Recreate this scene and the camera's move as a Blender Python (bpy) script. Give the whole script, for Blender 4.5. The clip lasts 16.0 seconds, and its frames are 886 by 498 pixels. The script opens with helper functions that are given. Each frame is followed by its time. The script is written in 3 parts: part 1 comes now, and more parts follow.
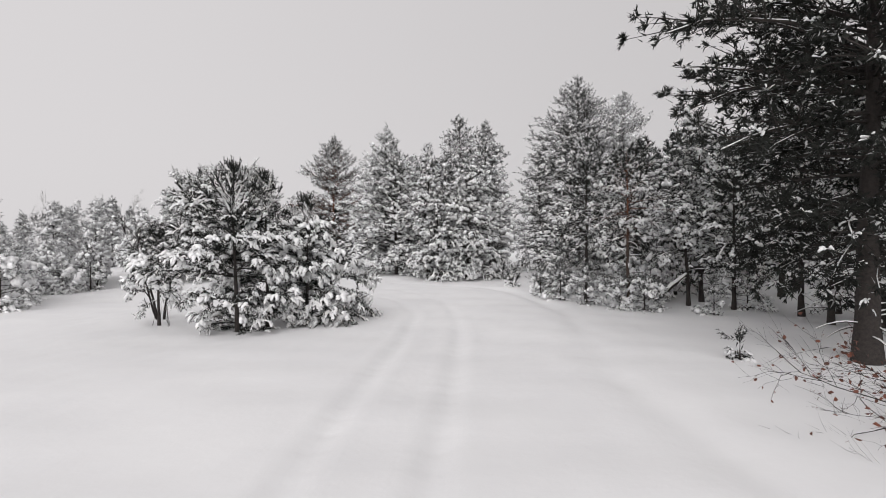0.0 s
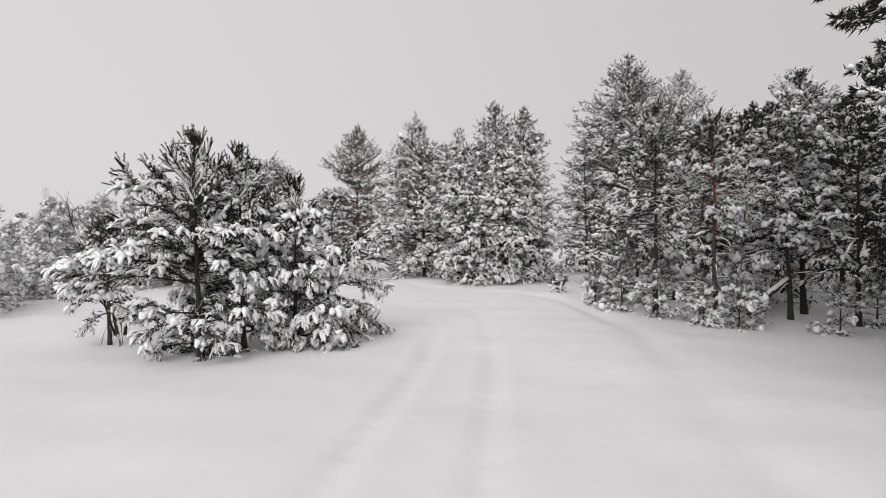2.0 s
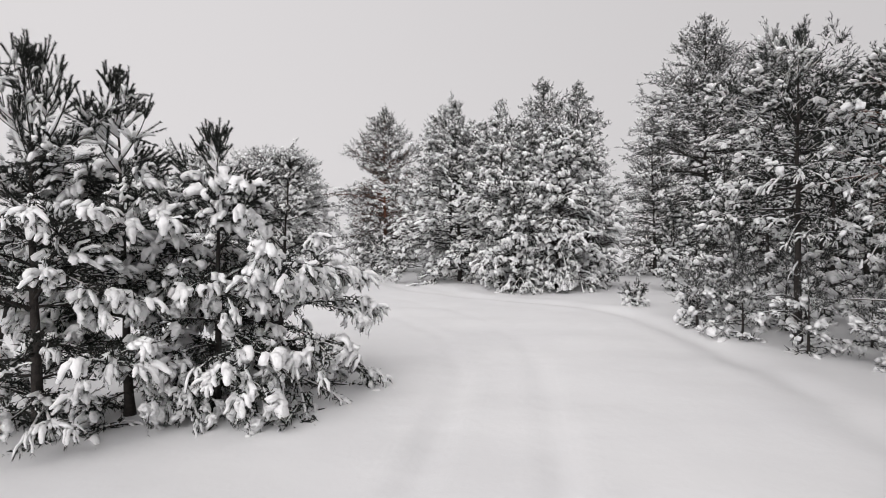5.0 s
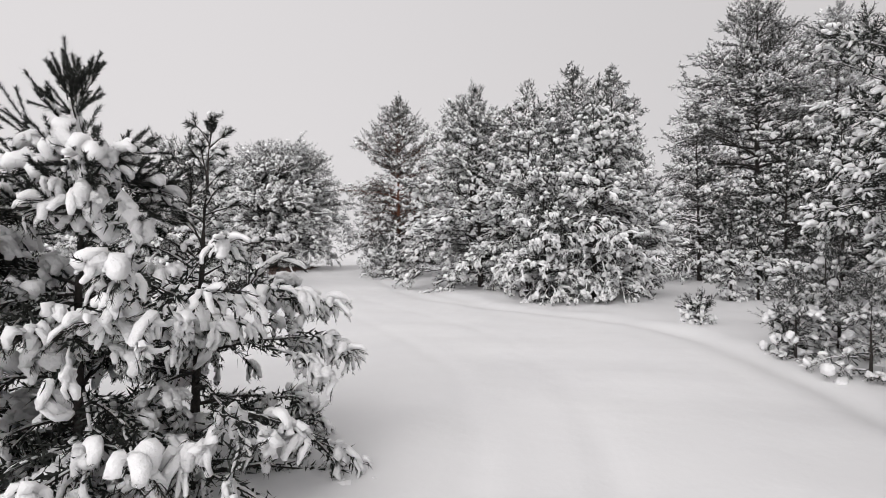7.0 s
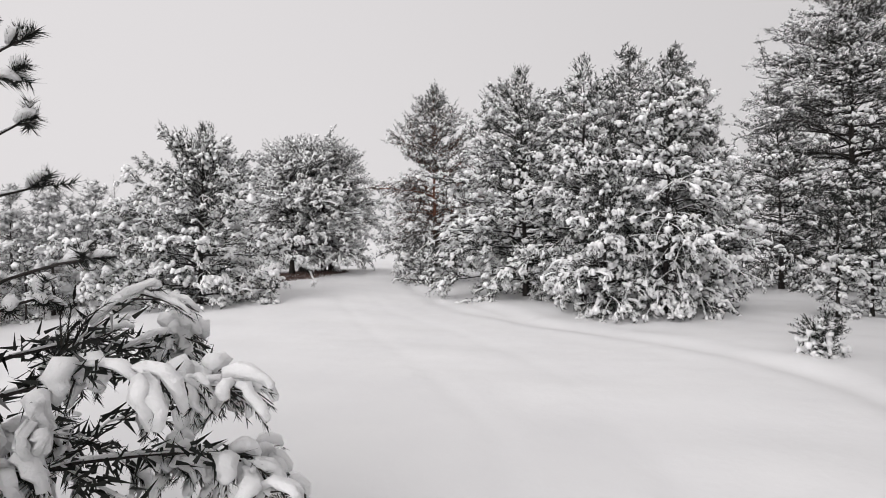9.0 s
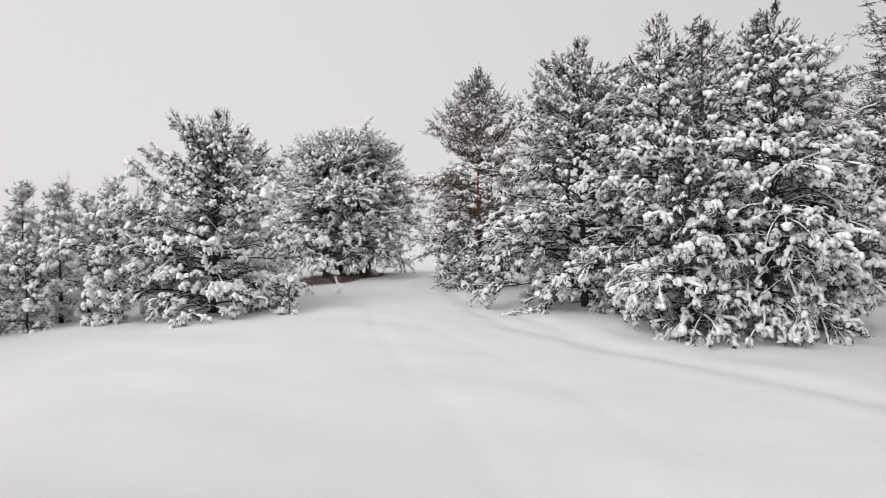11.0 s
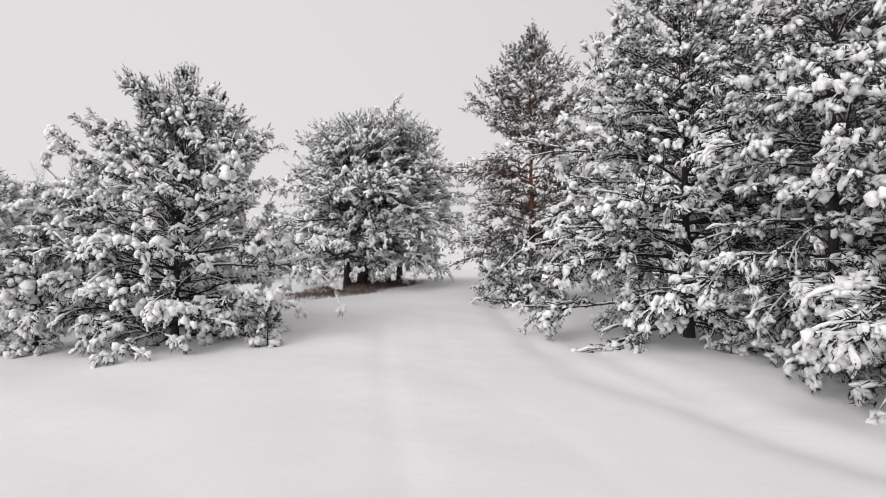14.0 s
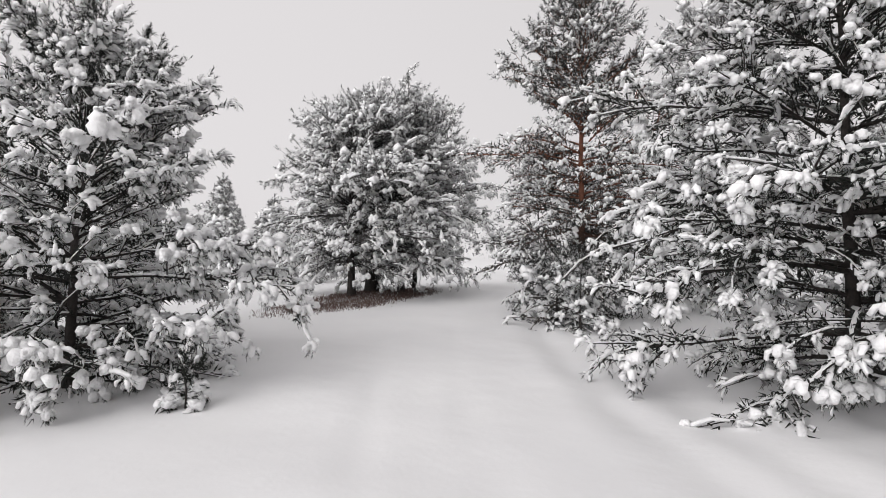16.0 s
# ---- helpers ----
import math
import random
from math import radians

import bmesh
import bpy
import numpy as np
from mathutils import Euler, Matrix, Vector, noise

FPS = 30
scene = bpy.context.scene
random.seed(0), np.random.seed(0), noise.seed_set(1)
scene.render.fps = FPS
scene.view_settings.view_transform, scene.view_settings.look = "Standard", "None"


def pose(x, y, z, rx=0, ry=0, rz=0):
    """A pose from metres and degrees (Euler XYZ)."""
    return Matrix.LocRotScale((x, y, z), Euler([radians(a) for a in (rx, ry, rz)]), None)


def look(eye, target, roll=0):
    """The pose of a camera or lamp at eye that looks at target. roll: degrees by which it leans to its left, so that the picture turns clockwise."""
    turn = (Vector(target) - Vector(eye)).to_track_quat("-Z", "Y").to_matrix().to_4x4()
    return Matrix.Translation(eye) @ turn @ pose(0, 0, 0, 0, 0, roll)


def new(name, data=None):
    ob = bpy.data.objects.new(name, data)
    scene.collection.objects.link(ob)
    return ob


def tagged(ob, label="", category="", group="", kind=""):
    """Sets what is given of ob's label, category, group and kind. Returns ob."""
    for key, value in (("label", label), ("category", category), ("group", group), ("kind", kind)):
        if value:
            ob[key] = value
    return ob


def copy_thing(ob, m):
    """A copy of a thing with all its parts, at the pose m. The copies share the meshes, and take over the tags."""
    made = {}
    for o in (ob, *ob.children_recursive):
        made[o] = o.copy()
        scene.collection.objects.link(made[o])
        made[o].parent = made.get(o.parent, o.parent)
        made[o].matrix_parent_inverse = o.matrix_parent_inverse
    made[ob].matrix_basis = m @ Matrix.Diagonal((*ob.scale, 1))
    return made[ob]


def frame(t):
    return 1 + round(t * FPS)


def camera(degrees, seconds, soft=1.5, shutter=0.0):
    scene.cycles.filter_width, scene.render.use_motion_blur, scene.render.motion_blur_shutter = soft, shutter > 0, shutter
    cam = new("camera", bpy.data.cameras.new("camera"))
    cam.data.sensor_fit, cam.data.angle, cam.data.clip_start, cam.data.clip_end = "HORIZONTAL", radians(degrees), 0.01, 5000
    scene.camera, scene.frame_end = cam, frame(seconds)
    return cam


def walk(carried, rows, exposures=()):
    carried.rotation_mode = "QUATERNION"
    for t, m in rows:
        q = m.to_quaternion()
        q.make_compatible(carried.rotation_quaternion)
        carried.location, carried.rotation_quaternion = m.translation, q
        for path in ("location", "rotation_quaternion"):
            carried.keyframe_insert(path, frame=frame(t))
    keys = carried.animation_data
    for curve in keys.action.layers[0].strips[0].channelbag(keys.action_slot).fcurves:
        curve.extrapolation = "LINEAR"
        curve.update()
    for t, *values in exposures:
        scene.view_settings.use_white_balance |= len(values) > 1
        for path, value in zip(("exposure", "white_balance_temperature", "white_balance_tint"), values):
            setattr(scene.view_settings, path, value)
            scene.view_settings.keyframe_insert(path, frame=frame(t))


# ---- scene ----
cam = camera(80.6, 16.0, soft=0.6)
SIZE = 0.7                            # metres to one unit of the plan below
METRES, EYE, TILT, LEAN, TURN = 31.0 * SIZE, 2.8 * SIZE, -0.8, 0.0, 0.0
ROWS = [
    (0.0, 0.0, 0.0, 0.0, 0.0, 0.0, -0.0),
    (0.5, 0.001, 0.0362, -0.0004, 0.22, 0.0, 0.04),
    (1.0, 0.0024, 0.0757, -0.0011, 0.83, 0.0, 0.09),
    (1.5, 0.0039, 0.1092, -0.0016, 2.24, 0.02, 0.09),
    (2.0, 0.0052, 0.147, -0.0021, 3.93, 0.01, 0.09),
    (2.5, 0.006, 0.1792, -0.0027, 5.24, 0.01, 0.11),
    (3.0, 0.0064, 0.2151, -0.0033, 6.47, 0.0, 0.13),
    (3.5, 0.0059, 0.246, -0.0035, 7.34, -0.0, 0.14),
    (4.0, 0.0052, 0.28, -0.0038, 7.91, -0.01, 0.18),
    (6.5, -0.0061, 0.4211, -0.0009, 10.37, -0.03, 0.19),
    (7.0, -0.0097, 0.4491, 0.0006, 11.12, -0.03, 0.19),
    (7.5, -0.0131, 0.4732, 0.0016, 12.14, -0.01, 0.2),
    (8.0, -0.0174, 0.5003, 0.0025, 13.76, 0.03, 0.21),
    (8.5, -0.0215, 0.5243, 0.0037, 14.53, 0.04, 0.17),
    (9.0, -0.0269, 0.5515, 0.0049, 15.69, 0.06, 0.18),
    (11.5, -0.0597, 0.6754, 0.0069, 21.8, 0.23, 0.08),
    (12.0, -0.0687, 0.7016, 0.0072, 22.65, 0.28, 0.05),
    (12.5, -0.0773, 0.7264, 0.0074, 23.39, 0.34, -0.02),
    (13.0, -0.0887, 0.7575, 0.0083, 24.22, 0.35, -0.04),
    (13.5, -0.1005, 0.7869, 0.009, 24.89, 0.4, -0.1),
    (14.0, -0.116, 0.8222, 0.0098, 25.6, 0.44, -0.14),
    (14.5, -0.1309, 0.854, 0.0109, 26.18, 0.44, -0.18),
    (15.0, -0.1488, 0.8922, 0.0122, 26.92, 0.43, -0.21),
    (15.5, -0.1655, 0.9268, 0.0125, 27.54, 0.48, -0.25),
    (16.0, -0.1854, 0.9668, 0.0132, 28.23, 0.51, -0.27),
]
walk(cam, [(t, pose(0, 0, EYE, TILT, LEAN, TURN) @ pose(METRES * x, METRES * y, METRES * z, 90 + pitch, roll, yaw)) for t, x, y, z, yaw, pitch, roll in ROWS],
     exposures=[(0.0, -0.12), (7.0, -0.03), (16.0, 0.0)])

# ---- world and light: bright overcast winter sky ----
world = bpy.data.worlds.new("overcast_sky")
scene.world = world
world.use_nodes = True
wn, wl = world.node_tree.nodes, world.node_tree.links
wn.clear()
SUN_EL, SUN_AZ = 33.0, -168.0        # degrees; azimuth from +y, minus: to the left
sky = wn.new("ShaderNodeTexSky")
sky.sky_type = "NISHITA"
sky.sun_disc = False
sky.sun_elevation, sky.sun_rotation = radians(SUN_EL), radians(SUN_AZ)
sky.air_density, sky.dust_density, sky.ozone_density = 1.0, 3.0, 1.0
grey = wn.new("ShaderNodeHueSaturation")
grey.inputs["Saturation"].default_value = 0.04
grey.inputs["Value"].default_value = 0.09
cloud = wn.new("ShaderNodeMix")
cloud.data_type = "RGBA"
cloud.inputs["Factor"].default_value = 0.93
cloud.inputs["B"].default_value = (0.712, 0.688, 0.697, 1)
bg = wn.new("ShaderNodeBackground")
bg.inputs["Strength"].default_value = 1.0
out = wn.new("ShaderNodeOutputWorld")
wl.new(sky.outputs["Color"], grey.inputs["Color"])
wl.new(grey.outputs["Color"], cloud.inputs["A"])
side = wn.new("ShaderNodeTexCoord")          # the cloud is a little thinner on one side
split_ = wn.new("ShaderNodeSeparateXYZ")
thin = wn.new("ShaderNodeMapRange")
thin.interpolation_type = "SMOOTHSTEP"
for key, value in (("From Min", 1.0), ("From Max", -1.0), ("To Min", 0.88), ("To Max", 1.12)):
    thin.inputs[key].default_value = value
wl.new(side.outputs["Generated"], split_.inputs["Vector"])
wl.new(split_.outputs["X"], thin.inputs["Value"])
wl.new(thin.outputs["Result"], bg.inputs["Strength"])
wl.new(cloud.outputs["Result"], bg.inputs["Color"])
wl.new(bg.outputs["Background"], out.inputs["Surface"])

sun_data = bpy.data.lights.new("sun", "SUN")
sun_data.energy, sun_data.angle, sun_data.color = 2.2, radians(60), (1.0, 0.972, 0.98)
sun = new("sun", sun_data)
sa, se = radians(SUN_AZ), radians(SUN_EL)
toward = Vector((math.sin(sa) * math.cos(se), math.cos(sa) * math.cos(se), math.sin(se)))
sun.matrix_world = look(toward * 60, (0, 0, 0))


# ---- materials ----
def material(name, rough=0.7):
    m = bpy.data.materials.new(name)
    m.use_nodes = True
    n, l = m.node_tree.nodes, m.node_tree.links
    b = n["Principled BSDF"]
    b.inputs["Roughness"].default_value = rough
    return m, n, l, b


def noise_node(n, l, scale, detail=4.0, rough=0.55, coords="Object"):
    tc = n.new("ShaderNodeTexCoord")
    t = n.new("ShaderNodeTexNoise")
    t.inputs["Scale"].default_value, t.inputs["Detail"].default_value, t.inputs["Roughness"].default_value = scale, detail, rough
    l.new(tc.outputs[coords], t.inputs["Vector"])
    return t


def ramp_node(n, l, fac, stops):
    r = n.new("ShaderNodeValToRGB")
    while len(r.color_ramp.elements) < len(stops):
        r.color_ramp.elements.new(0.5)
    for e, (p, c) in zip(r.color_ramp.elements, stops):
        e.position, e.color = p, (*c, 1)
    l.new(fac, r.inputs["Fac"])
    return r


def bump_node(n, l, height, strength, distance, b):
    u = n.new("ShaderNodeBump")
    u.inputs["Strength"].default_value, u.inputs["Distance"].default_value = strength, distance
    l.new(height, u.inputs["Height"])
    l.new(u.outputs["Normal"], b.inputs["Normal"])
    return u


def snow_material(name, lo, hi, grain, depth, glow=0.0):
    m, n, l, b = material(name, 0.75)
    b.inputs["Subsurface Weight"].default_value = glow
    b.inputs["Subsurface Radius"].default_value = (1.0, 1.0, 1.0)
    b.inputs["Subsurface Scale"].default_value = 0.08
    big = noise_node(n, l, 0.35, 5)
    fine = noise_node(n, l, grain, 6, 0.65)
    r = ramp_node(n, l, big.outputs["Fac"], [(0.3, lo), (0.7, hi)])
    l.new(r.outputs["Color"], b.inputs["Base Color"])
    lumps = noise_node(n, l, grain * 0.35, 3, 0.5)
    both = n.new("ShaderNodeMath")
    both.operation = "MULTIPLY_ADD"
    both.inputs[1].default_value = 2.2
    l.new(lumps.outputs["Fac"], both.inputs[0])
    l.new(fine.outputs["Fac"], both.inputs[2])
    bump_node(n, l, both.outputs["Value"], 0.55, depth, b)
    b.inputs["Specular IOR Level"].default_value = 0.25
    return m


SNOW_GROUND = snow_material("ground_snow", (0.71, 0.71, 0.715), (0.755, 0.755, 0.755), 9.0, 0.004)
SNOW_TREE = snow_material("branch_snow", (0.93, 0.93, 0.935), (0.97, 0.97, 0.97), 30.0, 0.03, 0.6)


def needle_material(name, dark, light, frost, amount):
    """Pine needles: per-needle tint, with rime on a share of them; paler sets also paint haze."""
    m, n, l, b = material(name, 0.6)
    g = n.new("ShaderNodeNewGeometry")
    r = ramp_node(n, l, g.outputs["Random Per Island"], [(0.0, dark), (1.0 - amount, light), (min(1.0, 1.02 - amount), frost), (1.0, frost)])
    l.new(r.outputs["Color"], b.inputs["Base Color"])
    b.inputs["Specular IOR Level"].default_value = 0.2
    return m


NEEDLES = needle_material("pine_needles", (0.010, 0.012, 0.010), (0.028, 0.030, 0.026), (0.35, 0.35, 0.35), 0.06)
# tints paled step by step: distance haze put into the needle colour, over rime
NEEDLES_RIME_HAZE = needle_material("rime_haze_pine_needles", (0.028, 0.03, 0.028), (0.075, 0.076, 0.073), (0.62, 0.62, 0.62), 0.22)
NEEDLES_HOAR_HAZE = needle_material("hoar_haze_pine_needles", (0.07, 0.072, 0.07), (0.16, 0.16, 0.158), (0.66, 0.66, 0.66), 0.3)
NEEDLES_FROST_HAZE = needle_material("frost_haze_pine_needles", (0.16, 0.163, 0.163), (0.28, 0.28, 0.28), (0.72, 0.72, 0.72), 0.4)


def bark_material(name, lo, hi, upper=None, upper_z=4.0):
    m, n, l, b = material(name, 0.85)
    t = noise_node(n, l, 14.0, 8, 0.7)
    r = ramp_node(n, l, t.outputs["Fac"], [(0.3, lo), (0.75, hi)])
    colour = r.outputs["Color"]
    if upper:
        tc = n.new("ShaderNodeTexCoord")
        sep = n.new("ShaderNodeSeparateXYZ")
        l.new(tc.outputs["Object"], sep.inputs["Vector"])
        mr = n.new("ShaderNodeMapRange")
        mr.inputs["From Min"].default_value, mr.inputs["From Max"].default_value = upper_z, upper_z + 1.8
        l.new(sep.outputs["Z"], mr.inputs["Value"])
        r2 = ramp_node(n, l, t.outputs["Fac"], [(0.3, tuple(c * 0.6 for c in upper)), (0.7, upper)])
        mx = n.new("ShaderNodeMix")
        mx.data_type = "RGBA"
        l.new(mr.outputs["Result"], mx.inputs["Factor"])
        l.new(colour, mx.inputs["A"])
        l.new(r2.outputs["Color"], mx.inputs["B"])
        colour = mx.outputs["Result"]
    l.new(colour, b.inputs["Base Color"])
    bump_node(n, l, t.outputs["Fac"], 0.8, 0.02, b)
    return m


BARK = bark_material("pine_bark", (0.012, 0.010, 0.009), (0.05, 0.04, 0.035))
BARK_RED = bark_material("red_pine_bark", (0.03, 0.022, 0.018), (0.09, 0.06, 0.045), (0.24, 0.095, 0.055), 2.6)
BARK_GREY = bark_material("grey_bark", (0.22, 0.215, 0.21), (0.38, 0.37, 0.36))
TWIG = bark_material("twig_bark", (0.010, 0.008, 0.007), (0.03, 0.023, 0.02))


def leaf_material(name, a, b_):
    m, n, l, b = material(name, 0.7)
    g = n.new("ShaderNodeNewGeometry")
    r = ramp_node(n, l, g.outputs["Random Per Island"], [(0.0, a), (1.0, b_)])
    l.new(r.outputs["Color"], b.inputs["Base Color"])
    return m


OAK_LEAF = leaf_material("dry_oak_leaf", (0.055, 0.022, 0.015), (0.19, 0.06, 0.035))
HEATH = leaf_material("dry_heather", (0.05, 0.028, 0.024), (0.17, 0.11, 0.09))
GRASS_DRY = leaf_material("dry_grass", (0.16, 0.12, 0.08), (0.3, 0.24, 0.17))


# ---- mesh helpers ----
class Pile:
    """Vertices, quads and triangles gathered for one mesh."""

    def __init__(self):
        self.v, self.q, self.t, self.n = [], [], [], 0

    def add(self, verts, quads=None, tris=None):
        verts = np.asarray(verts, dtype=np.float32).reshape(-1, 3)
        if quads is not None and len(quads):
            self.q.append(np.asarray(quads, dtype=np.int64).reshape(-1, 4) + self.n)
        if tris is not None and len(tris):
            self.t.append(np.asarray(tris, dtype=np.int64).reshape(-1, 3) + self.n)
        self.v.append(verts)
        self.n += len(verts)

    def mesh(self, name, mat, smooth=True):
        v = np.concatenate(self.v)
        q = np.concatenate(self.q) if self.q else np.zeros((0, 4), np.int64)
        t = np.concatenate(self.t) if self.t else np.zeros((0, 3), np.int64)
        me = bpy.data.meshes.new(name)
        me.vertices.add(len(v))
        me.vertices.foreach_set("co", v.ravel())
        loops = np.concatenate([q.ravel(), t.ravel()])
        me.loops.add(len(loops))
        me.loops.foreach_set("vertex_index", loops.astype(np.int32))
        starts = np.concatenate([np.arange(len(q)) * 4, len(q) * 4 + np.arange(len(t)) * 3])
        me.polygons.add(len(starts))
        me.polygons.foreach_set("loop_start", starts.astype(np.int32))
        me.polygons.foreach_set("use_smooth", np.full(len(starts), smooth))
        me.update(calc_edges=True)
        me.materials.append(mat)
        return me


def unit(a):
    return a / np.maximum(np.linalg.norm(a, axis=-1, keepdims=True), 1e-9)


CHANCE = np.random.RandomState(4)


def tubes(pile, P, R, sides=5, flat=1.0, lift=0.0, rough=0.0):
    """Tubes along the lines P (n, k, 3) with radii R (n, k); flat squashes them, lift raises them by that share of the radius,
    rough makes them lumpy."""
    P = np.asarray(P, float)
    n, k = P.shape[:2]
    if n == 0:
        return
    T = unit(np.gradient(P, axis=1))
    Z = np.array([0.0, 0.0, 1.0])
    S = np.cross(T, Z)
    weak = np.linalg.norm(S, axis=-1, keepdims=True) < 0.08
    S = unit(np.where(weak, np.cross(T, np.array([0.93, 0.36, 0.0])), S))
    U = unit(np.cross(S, T))
    C = P + (R * lift)[..., None] * (0.45 * U + 0.55 * Z)
    a = np.arange(sides) * 2 * np.pi / sides
    wide = R[:, :, None, None] * (1 + CHANCE.uniform(-rough, rough, (n, k, sides, 1)) if rough else 1)
    ring = C[:, :, None] + wide * (np.cos(a)[:, None] * S[:, :, None] + flat * np.sin(a)[:, None] * U[:, :, None])
    idx = np.arange(n * k * sides).reshape(n, k, sides)
    A, B = idx[:, :-1], idx[:, 1:]
    quads = np.stack([A, np.roll(A, -1, 2), np.roll(B, -1, 2), B], -1)
    tips = idx.max() + 1 + np.arange(n)
    end = C[:, -1] + T[:, -1] * R[:, -1:] * 0.5
    last = idx[:, -1]
    tris = np.stack([last, np.roll(last, -1, 1), np.broadcast_to(tips[:, None], last.shape)], -1)
    if rough:          # lumps of snow are closed at both ends
        first = idx[:, 0]
        tris = np.concatenate([tris.reshape(-1, 3), np.stack([first[:, :1] + 0 * first[:, 2:], first[:, 2:], first[:, 1:-1]], -1).reshape(-1, 3)])
    pile.add(np.concatenate([ring.reshape(-1, 3), end]), quads, tris)


def part(name, data, parent, label=""):
    ob = new(name, data)
    ob.parent = parent
    return tagged(ob, label)


# ---- the snow field ----
HUMPS = [(-20, 52, 9, 0.65), (-13, 37, 5, 0.32), (-23, 29, 6, -0.35), (3.6, 28.5, 3.5, 0.22), (-8, 17.5, 3.5, -0.14), (12, 24, 4, -0.2),
         (2, 12, 9, 0.05), (-1.5, 37.5, 3.0, 0.16)]
TRACKS = [   # wheel tracks: line, depth, half width, change of depth round the bend
    ([(-2.0, -6), (-1.8, 5.7), (-1.5, 10.2), (-1.1, 16), (-1.05, 20), (-2.0, 24.2), (-4.5, 28), (-6.8, 31), (-9.6, 35), (-12.8, 40), (-16.5, 47.5), (-21, 58), (-30.8, 86)], 0.10, 0.2, -0.72),
    ([(-0.35, -6), (-0.2, 5.7), (0.2, 10.2), (0.5, 16), (0.45, 20), (0.05, 23.5), (-1.5, 28), (-4.6, 32), (-8.2, 35.6), (-10.6, 39.5), (-14.0, 46), (-19, 57), (-29, 86)], 0.09, 0.2, -0.78),
    ([(4.0, -6), (3.8, 5.7), (3.5, 11), (4.2, 15), (4.85, 20), (4.6, 24), (3.4, 28.6), (1.0, 31.6), (-2.5, 34.0), (-5.2, 36.0), (-7.1, 38.6), (-9.4, 42.8), (-13, 50)], 0.075, 0.42, 0.5),
    ([(-2.9, 35.0), (-5.0, 37.3), (-6.3, 39.3), (-8.0, 42.4), (-11.5, 50)], 0.10, 0.42, 0.0),
]


def curve_points(pts, n=160):
    p = np.array(pts, float)
    d = np.concatenate([[0], np.cumsum(np.linalg.norm(np.diff(p, axis=0), axis=1))])
    s = np.linspace(0, d[-1], n)
    q = np.stack([np.interp(s, d, p[:, 0]), np.interp(s, d, p[:, 1])], 1)
    for _ in range(6):
        q[1:-1] = (q[:-2] + 2 * q[1:-1] + q[2:]) / 4
    return q


LINES = [(curve_points(p, 320), dep, w, f) for p, dep, w, f in TRACKS]


def waves(x, y, size, seed):
    """Smooth undulation from a few crossing sines."""
    rng = np.random.RandomState(seed)
    z = np.zeros_like(x)
    for i in range(7):
        a, f, ph = rng.uniform(0, 6.28), rng.uniform(0.6, 1.7) / size, rng.uniform(0, 6.28)
        z += np.sin((x * math.cos(a) + y * math.sin(a)) * f * 6.28 + ph) / 7
    return z


def ground_z(x, y):
    x, y = np.atleast_1d(np.asarray(x, float)), np.atleast_1d(np.asarray(y, float))
    z = np.zeros_like(x)
    for hx, hy, s, a in HUMPS:
        z += a * np.exp(-((x - hx) ** 2 + (y - hy) ** 2) / (2 * s * s))
    fade = np.exp(-np.maximum(np.hypot(x, y - 25) - 70, 0) / 60)
    z += fade * (0.10 * waves(x, y, 11, 3) + 0.045 * waves(x, y, 3.1, 5) + 0.014 * waves(x, y, 0.9, 8))
    return z


def track_z(x, y):
    z = np.zeros_like(x)
    near = (x > -34) & (x < 9) & (y < 90) & (y > -8)
    xs, ys = x[near], y[near]
    acc = np.zeros_like(xs)
    for line, dep, w, fade_by in LINES:
        d2 = np.full(xs.shape, 1e9)
        for px, py in line:
            np.minimum(d2, (xs - px) ** 2 + (ys - py) ** 2, out=d2)
        d = np.sqrt(d2)
        dep = dep * (1 + fade_by * np.clip((ys - 15) / 8, 0, 1))
        acc += -dep * np.exp(-(d / w) ** 2) + 0.16 * dep * np.exp(-((d - 2.1 * w) / (0.8 * w)) ** 2)
    z[near] = acc * (0.8 + 0.35 * waves(xs, ys, 4.0, 12))
    return z


def spread(lo, hi, step, far, n):
    """Even lines from lo to hi, then ever wider ones out to far."""
    core = np.arange(lo, hi, step)
    g = np.geomspace(step, far, n)
    return np.concatenate([(lo - np.cumsum(g))[::-1], core, core[-1] + np.cumsum(g)])


def build_ground():
    xs, ys = spread(-14, 6.5, 0.12, 700, 42), spread(3, 46, 0.2, 700, 42)
    X, Y = np.meshgrid(xs, ys)
    x, y = X.ravel(), Y.ravel()
    z = ground_z(x, y) + track_z(x, y)
    i = np.arange(len(x)).reshape(X.shape)
    p = Pile()
    p.add(np.stack([x, y, z], 1), np.stack([i[:-1, :-1], i[:-1, 1:], i[1:, 1:], i[1:, :-1]], -1))
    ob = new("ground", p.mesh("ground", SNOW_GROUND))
    tagged(ob, "smooth deep snow field with soft filled-in wheel tracks", "snow", kind="structure")


build_ground()


def gz(x, y):
    return float(ground_z(x, y)[0])


